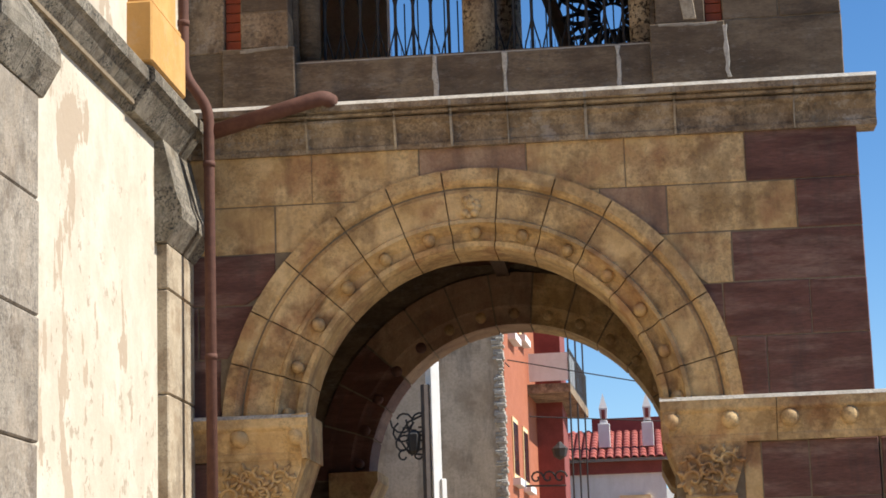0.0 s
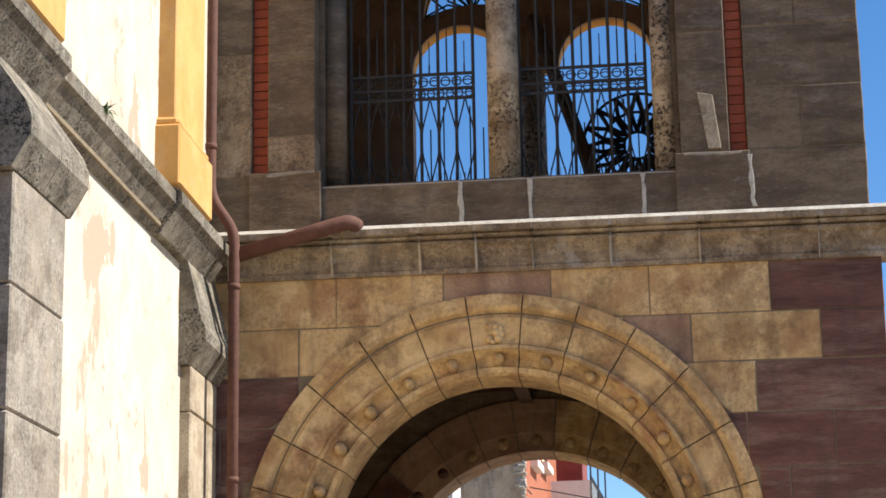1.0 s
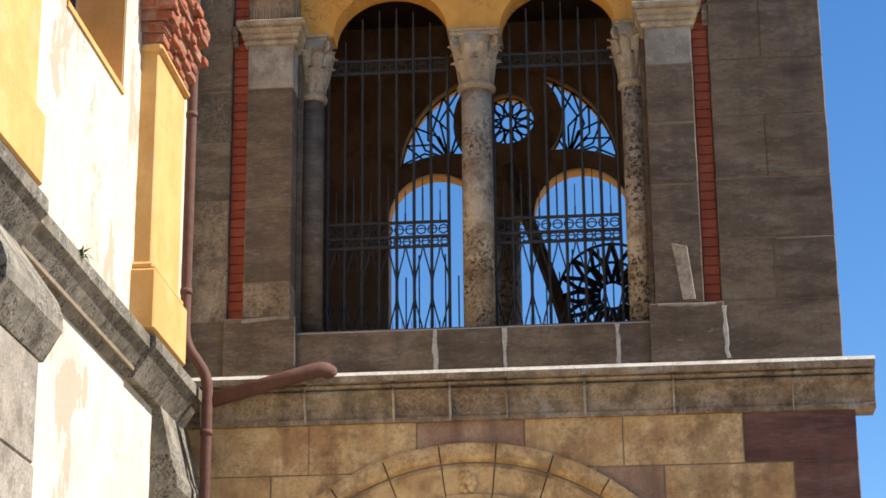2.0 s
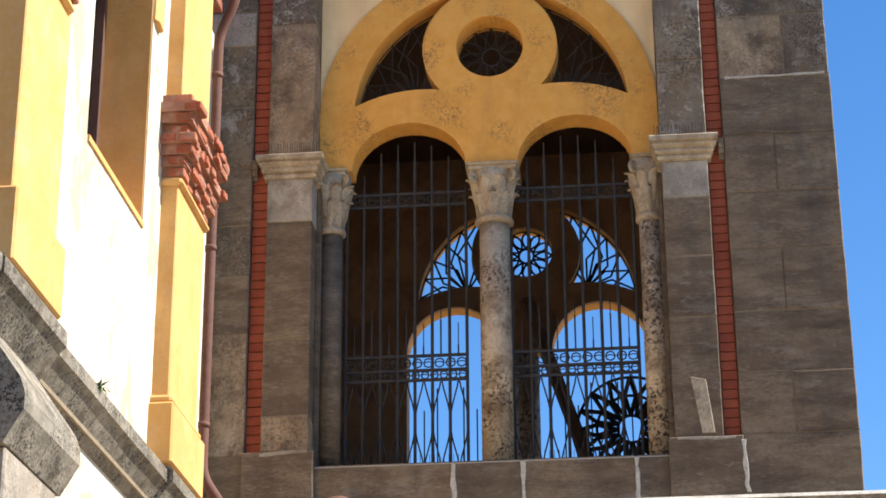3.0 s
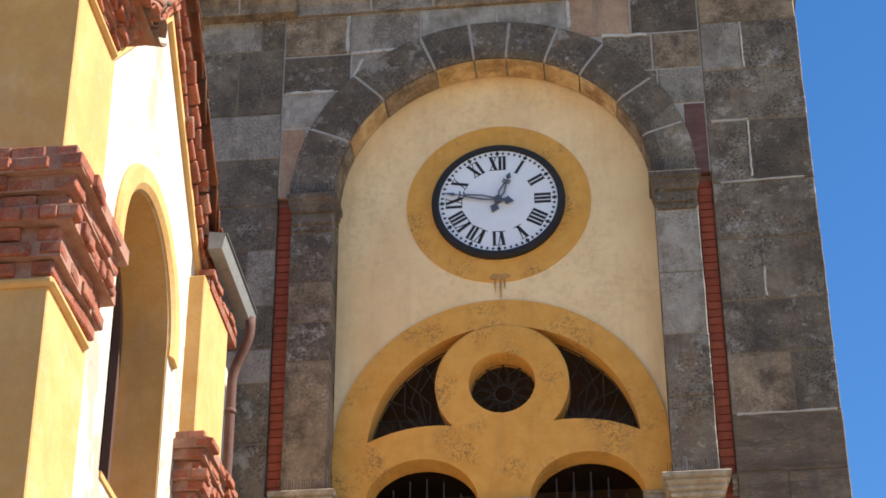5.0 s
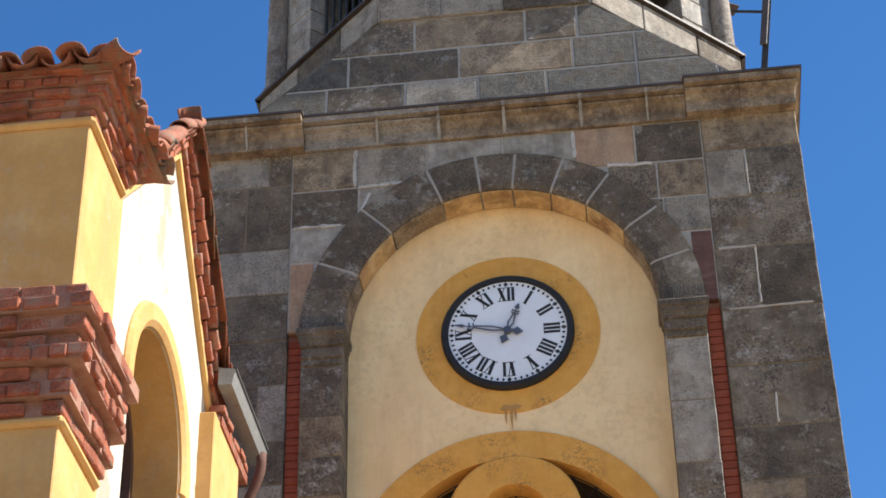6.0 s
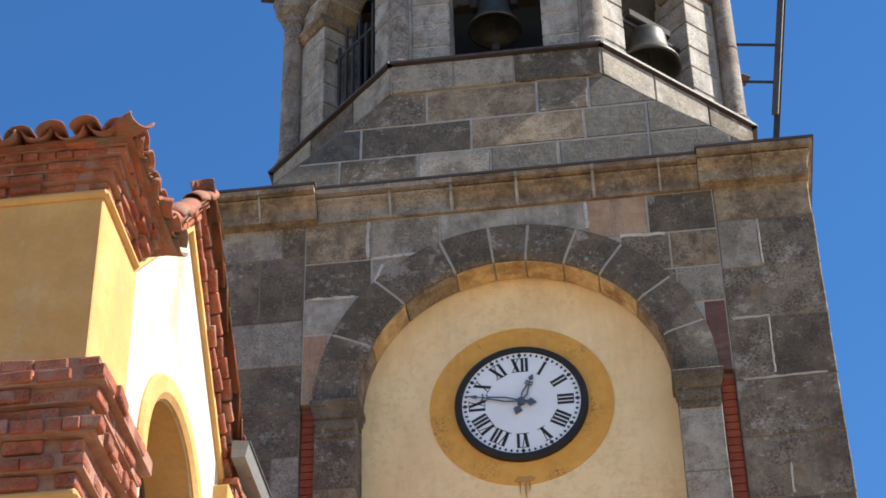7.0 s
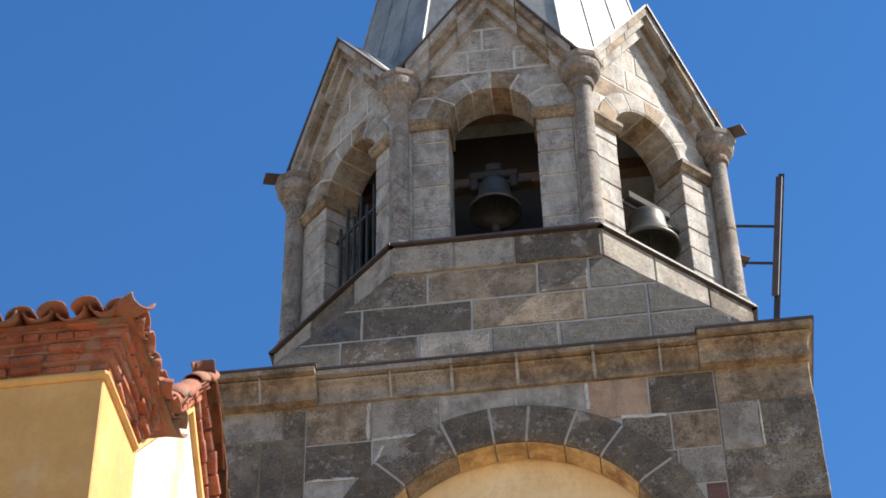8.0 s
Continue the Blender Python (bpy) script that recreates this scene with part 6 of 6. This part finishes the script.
quoin = put("ragged_quoin", mesh_of(rag, "ragged_quoin"), LIME, stucco)
quoin["kind"] = "stuff"
pole = thing("street_pole", "white painted post with a dark shaded side", "pole", at=(-3.98, 38.9, 0))
pole.rotation_euler = (0, 0, radians(38))
part("post", box(-0.1, 0.1, -0.1, 0.1, 0, 6.85, 0.01), PAINT, pole)
# dark box along the post: its shaded side put into colour
part("cable_duct", box(-0.24, -0.11, -0.06, 0.06, 0, 6.4, 0.01), FLASH, pole)
part("meter_box", box(0.06, 0.17, -0.14, 0.0, 4.1, 4.6, 0.01), PAINT, pole)
lamp = thing("street_lantern", "black wrought-iron lantern on a scrolled wall bracket", "street lamp", at=(-4.35, 38.8, 5.4))
lb = bmesh.new()
for k in range(4):
    r = 0.16 + 0.03 * k
    for c_ in (-0.2, 0.1):
        tube([(c_ + (r - 0.012 * a) * math.cos(a * 0.6 + k), 0, 0.22 * k - 0.35 + (r - 0.012 * a) * math.sin(a * 0.6 + k)) for a in range(11)], 0.02, 5, lb)
tube([(0.25, 0, 0.45), (-0.1, 0, 0.3), (-0.3, 0, 0.0), (-0.1, 0, -0.3), (0.25, 0, -0.35)], 0.022, 5, lb)
part("bracket", lb, IRON, lamp)
part("lantern", lathe([(0.05, -0.3), (0.1, -0.25), (0.14, 0.05), (0.04, 0.15)], 6), IRON, lamp)
edge = part("stone_house", box(-7.5, -4.98, 36.0, 37.0, 0, 5.6), CREAM)
tagged(edge, "sunlit corner of a pale house seen through the arch", "building")

brick_house = thing("brick_house", "orange brick house with a glazed balcony over the street", "building", at=(-2.7, 43, 0))


def bh(name, bm, mat, parent=None, label=""):
    me = mesh_of(bm, name)
    me.transform(Matrix.Translation((2.7, -43, 0)))
    return put(name, me, mat, parent or brick_house, None, label)


facade = bh("facade", add_prism(bmesh.new(), [(-2.69, 40.35), (-2.43, 47.0), (-6, 47.0), (-6, 40.35)], 0, 13.0, lambda a, b, d: (a, b, d)), ORANGE)
fdir = Vector((0.26, 6.65, 0)).normalized()
fout = Vector((fdir.y, -fdir.x, 0))
fo = Vector((-2.69, 40.35, 0))


def on_facade(s0, s1, o0, o1, z0, z1):
    """A box on the facade: s along it, o out of it."""
    return add_prism(bmesh.new(), [(s0, o0), (s1, o0), (s1, o1), (s0, o1)], z0, z1, lambda s, o, d: tuple(fo + fdir * s + fout * o + Vector((0, 0, d))))


for s0, z0, z1 in ((1.0, 4.75, 6.0), (3.1, 4.75, 6.0), (1.0, 7.7, 9.0), (3.1, 7.95, 9.2), (1.0, 2.2, 3.6), (3.1, 2.2, 3.6)):
    w_ = bh("window", on_facade(s0, s0 + 1.0, 0.0, 0.03, z0, z1), CREAM, facade)
    bh("pane", on_facade(s0 + 0.07, s0 + 0.93, 0.03, 0.04, z0 + 0.1, z1 - 0.1), GLASS_DARK, w_)
    bh("window_sill", on_facade(s0 - 0.1, s0 + 1.1, 0.0, 0.16, z0 - 0.14, z0), PAINT, w_)
side_red = bh("side_wall", box(-2.45, -1.83, 47.0, 50.0, 0, 13.0), WALLRED)
slab = bh("balcony_slab", on_facade(4.7, 10.4, 0.0, 0.95, 6.87, 7.07), OCHRE, None, "tan balcony slab")
for k in range(2):
    bh("balcony_panel", on_facade(4.7 + k * 0.9, 5.55 + k * 0.9, 0.9, 0.93, 7.13, 7.75), ZINC, slab)
bh("balcony_end", on_facade(4.7, 4.73, 0.05, 0.93, 7.13, 7.75), PAINT, slab)
br = bmesh.new()
for s in range(14):
    p = fo + fdir * (4.75 + s * 0.42) + fout * 0.92
    tube([(p.x, p.y, 7.07), (p.x, p.y, 7.87)], 0.014, 4, br)
for z in (7.11, 7.79, 7.87):
    p, q = fo + fdir * 4.7 + fout * 0.92, fo + fdir * 10.4 + fout * 0.92
    tube([(p.x, p.y, z), (q.x, q.y, z)], 0.016, 4, br)
bh("balcony_rail", br, IRON, slab)
for s, o in ((4.75, 0.93), (7.0, 0.93), (9.4, 0.93)):
    p = fo + fdir * s + fout * o
    bh("balcony_post", tube([(p.x, p.y, 0), (p.x, p.y, 11.5)], 0.022, 5), IRON, slab)
lan2 = thing("wall_lantern", "black wall lantern on a scrolled iron bracket", "street lamp", at=(-2.25, 42.2, 5.0))
l2 = bmesh.new()
for k in range(3):
    tube([(0.02 + 0.24 * k + (0.15 - 0.012 * a) * math.cos(a * 0.7), 0, -0.2 + (0.15 - 0.012 * a) * math.sin(a * 0.7)) for a in range(11)], 0.022, 5, l2)
tube([(-0.2, 0, -0.36), (0.62, 0, -0.38)], 0.02, 5, l2)
part("bracket", l2, IRON, lan2)
part("lantern", lathe([(0.02, 0.05), (0.13, 0.12), (0.17, 0.28), (0.08, 0.36), (0.03, 0.42)], 8, None, (0.52, 0, 0.1)), IRON, lan2)

white_house = thing("white_house", "white house with a red tiled roof and white pinnacles", "building", at=(0, 55, 0))


def wh(name, bm, mat, parent=None, label="", smooth=False):
    me = mesh_of(bm, name, smooth)
    me.transform(Matrix.Translation((0, -55, -0.17)))
    return put(name, me, mat, parent or white_house, None, label)


wl = wh("wall", box(-3.1, 0.5, 52.2, 60.0, 0.17, 5.75), PAINT)
wh("frieze", box(-3.1, 0.52, 52.12, 60.0, 5.75, 6.05), WALLRED, wl)
wh("gutter", box(-3.2, 0.62, 51.9, 52.1, 6.05, 6.12), ZINC, wl)
ww = wh("window", box(-0.68, 0.1, 52.14, 52.21, 3.6, 5.2), CREAM, wl)
wh("pane", box(-0.58, 0.0, 52.1, 52.15, 3.7, 5.08), DIAL, ww)
wh("wing_wall", box(0.5, 1.0, 53.0, 60.0, 0.17, 5.4), PAINT, wl)
rf = wh("roof", add_prism(bmesh.new(), [(51.9, 6.1), (56.5, 7.25), (60.5, 6.1)], -3.2, 0.66, lambda a, b, d: (d, a, b)), REDROOF)
red_tile = tile_mesh(0.5, 0.1, 0.085)
for r in range(10):
    for c in range(19):
        m_ = Matrix.Translation((-3.2 + c * 0.21, 51.85 - 55 + r * 0.44, 5.93 + r * 0.11)) @ Matrix.Rotation(radians(14), 4, "X")
        ob = put("roof_tile", red_tile, REDROOF, rf)
        ob.matrix_basis = m_
wh("ridge_wall", box(-1.4, 0.6, 56.0, 56.6, 6.6, 7.55), WALLRED)
for x in (-1.02, 0.1, 0.62):
    y = 53.2
    z0 = 6.5 if x < 0.5 else 5.6
    k = 1.0 if x < 0.5 else 0.7
    pin = bmesh.new()
    add_box(pin, x - 0.15 * k, x + 0.15 * k, y - 0.15, y + 0.15, z0, z0 + 0.62 * k, 0.01)
    add_box(pin, x - 0.1 * k, x + 0.1 * k, y - 0.1, y + 0.1, z0 + 0.62 * k, z0 + 0.7 * k, 0.01)
    pb = wh("pinnacle", pin, PAINT)
    ln = bmesh.new()
    v = [ln.verts.new((x + sx * 0.08 * k, y + sy * 0.08, z0 + 0.7 * k)) for sx, sy in ((-1, -1), (1, -1), (1, 1), (-1, 1))]
    v2 = [ln.verts.new((x + sx * 0.11 * k, y + sy * 0.11, z0 + 1.02 * k)) for sx, sy in ((-1, -1), (1, -1), (1, 1), (-1, 1))]
    tp = ln.verts.new((x, y, z0 + 1.42 * k))
    for i in range(4):
        j = (i + 1) % 4
        ln.faces.new((v[i], v[j], v2[j], v2[i]))
        ln.faces.new((v2[i], v2[j], tp))
    ln.faces.new(v[::-1])
    wh("lantern_top", ln, PAINT, pb)
    wh("lantern_slot", box(x - 0.045 * k, x + 0.045 * k, y - 0.12, y - 0.09, z0 + 0.74 * k, z0 + 0.98 * k), WALLRED, pb)

# overhead wires
def wire(p, q, sag):
    bm = bmesh.new()
    p, q = Vector(p), Vector(q)
    tube([p.lerp(q, i / 12) - Vector((0, 0, sag * 4 * (i / 12) * (1 - i / 12))) for i in range(13)], 0.012, 4, bm)
    w = part("overhead_wire", bm, INK)
    return tagged(w, "thin black overhead cable across the street", "cable", group="street cables")


wire((-2.68, 41.0, 7.1), (14.0, 41.0, 3.9), 0.1)
wire((-2.4, 43.5, 6.2), (16.0, 46.0, 5.4), 0.1)
wire((-3.6, 39.9, 8.2), (-2.6, 40.6, 6.9), 0.05)

# ---- unseen houses added behind the camera, to bounce warm light on the tower ----
opp = thing("bounce_house", "unseen row of plain cream houses added to bounce warm light", "building", at=(0, -16, 0))
part("wall", box(-40, 40, -4, 0, 0, 10), CREAM, opp)
part("roof", add_prism(bmesh.new(), [(0.5, 10), (-2.5, 12), (-5, 10)], -40, 40, lambda a, b, d: (d, a, b)), TILE, opp)
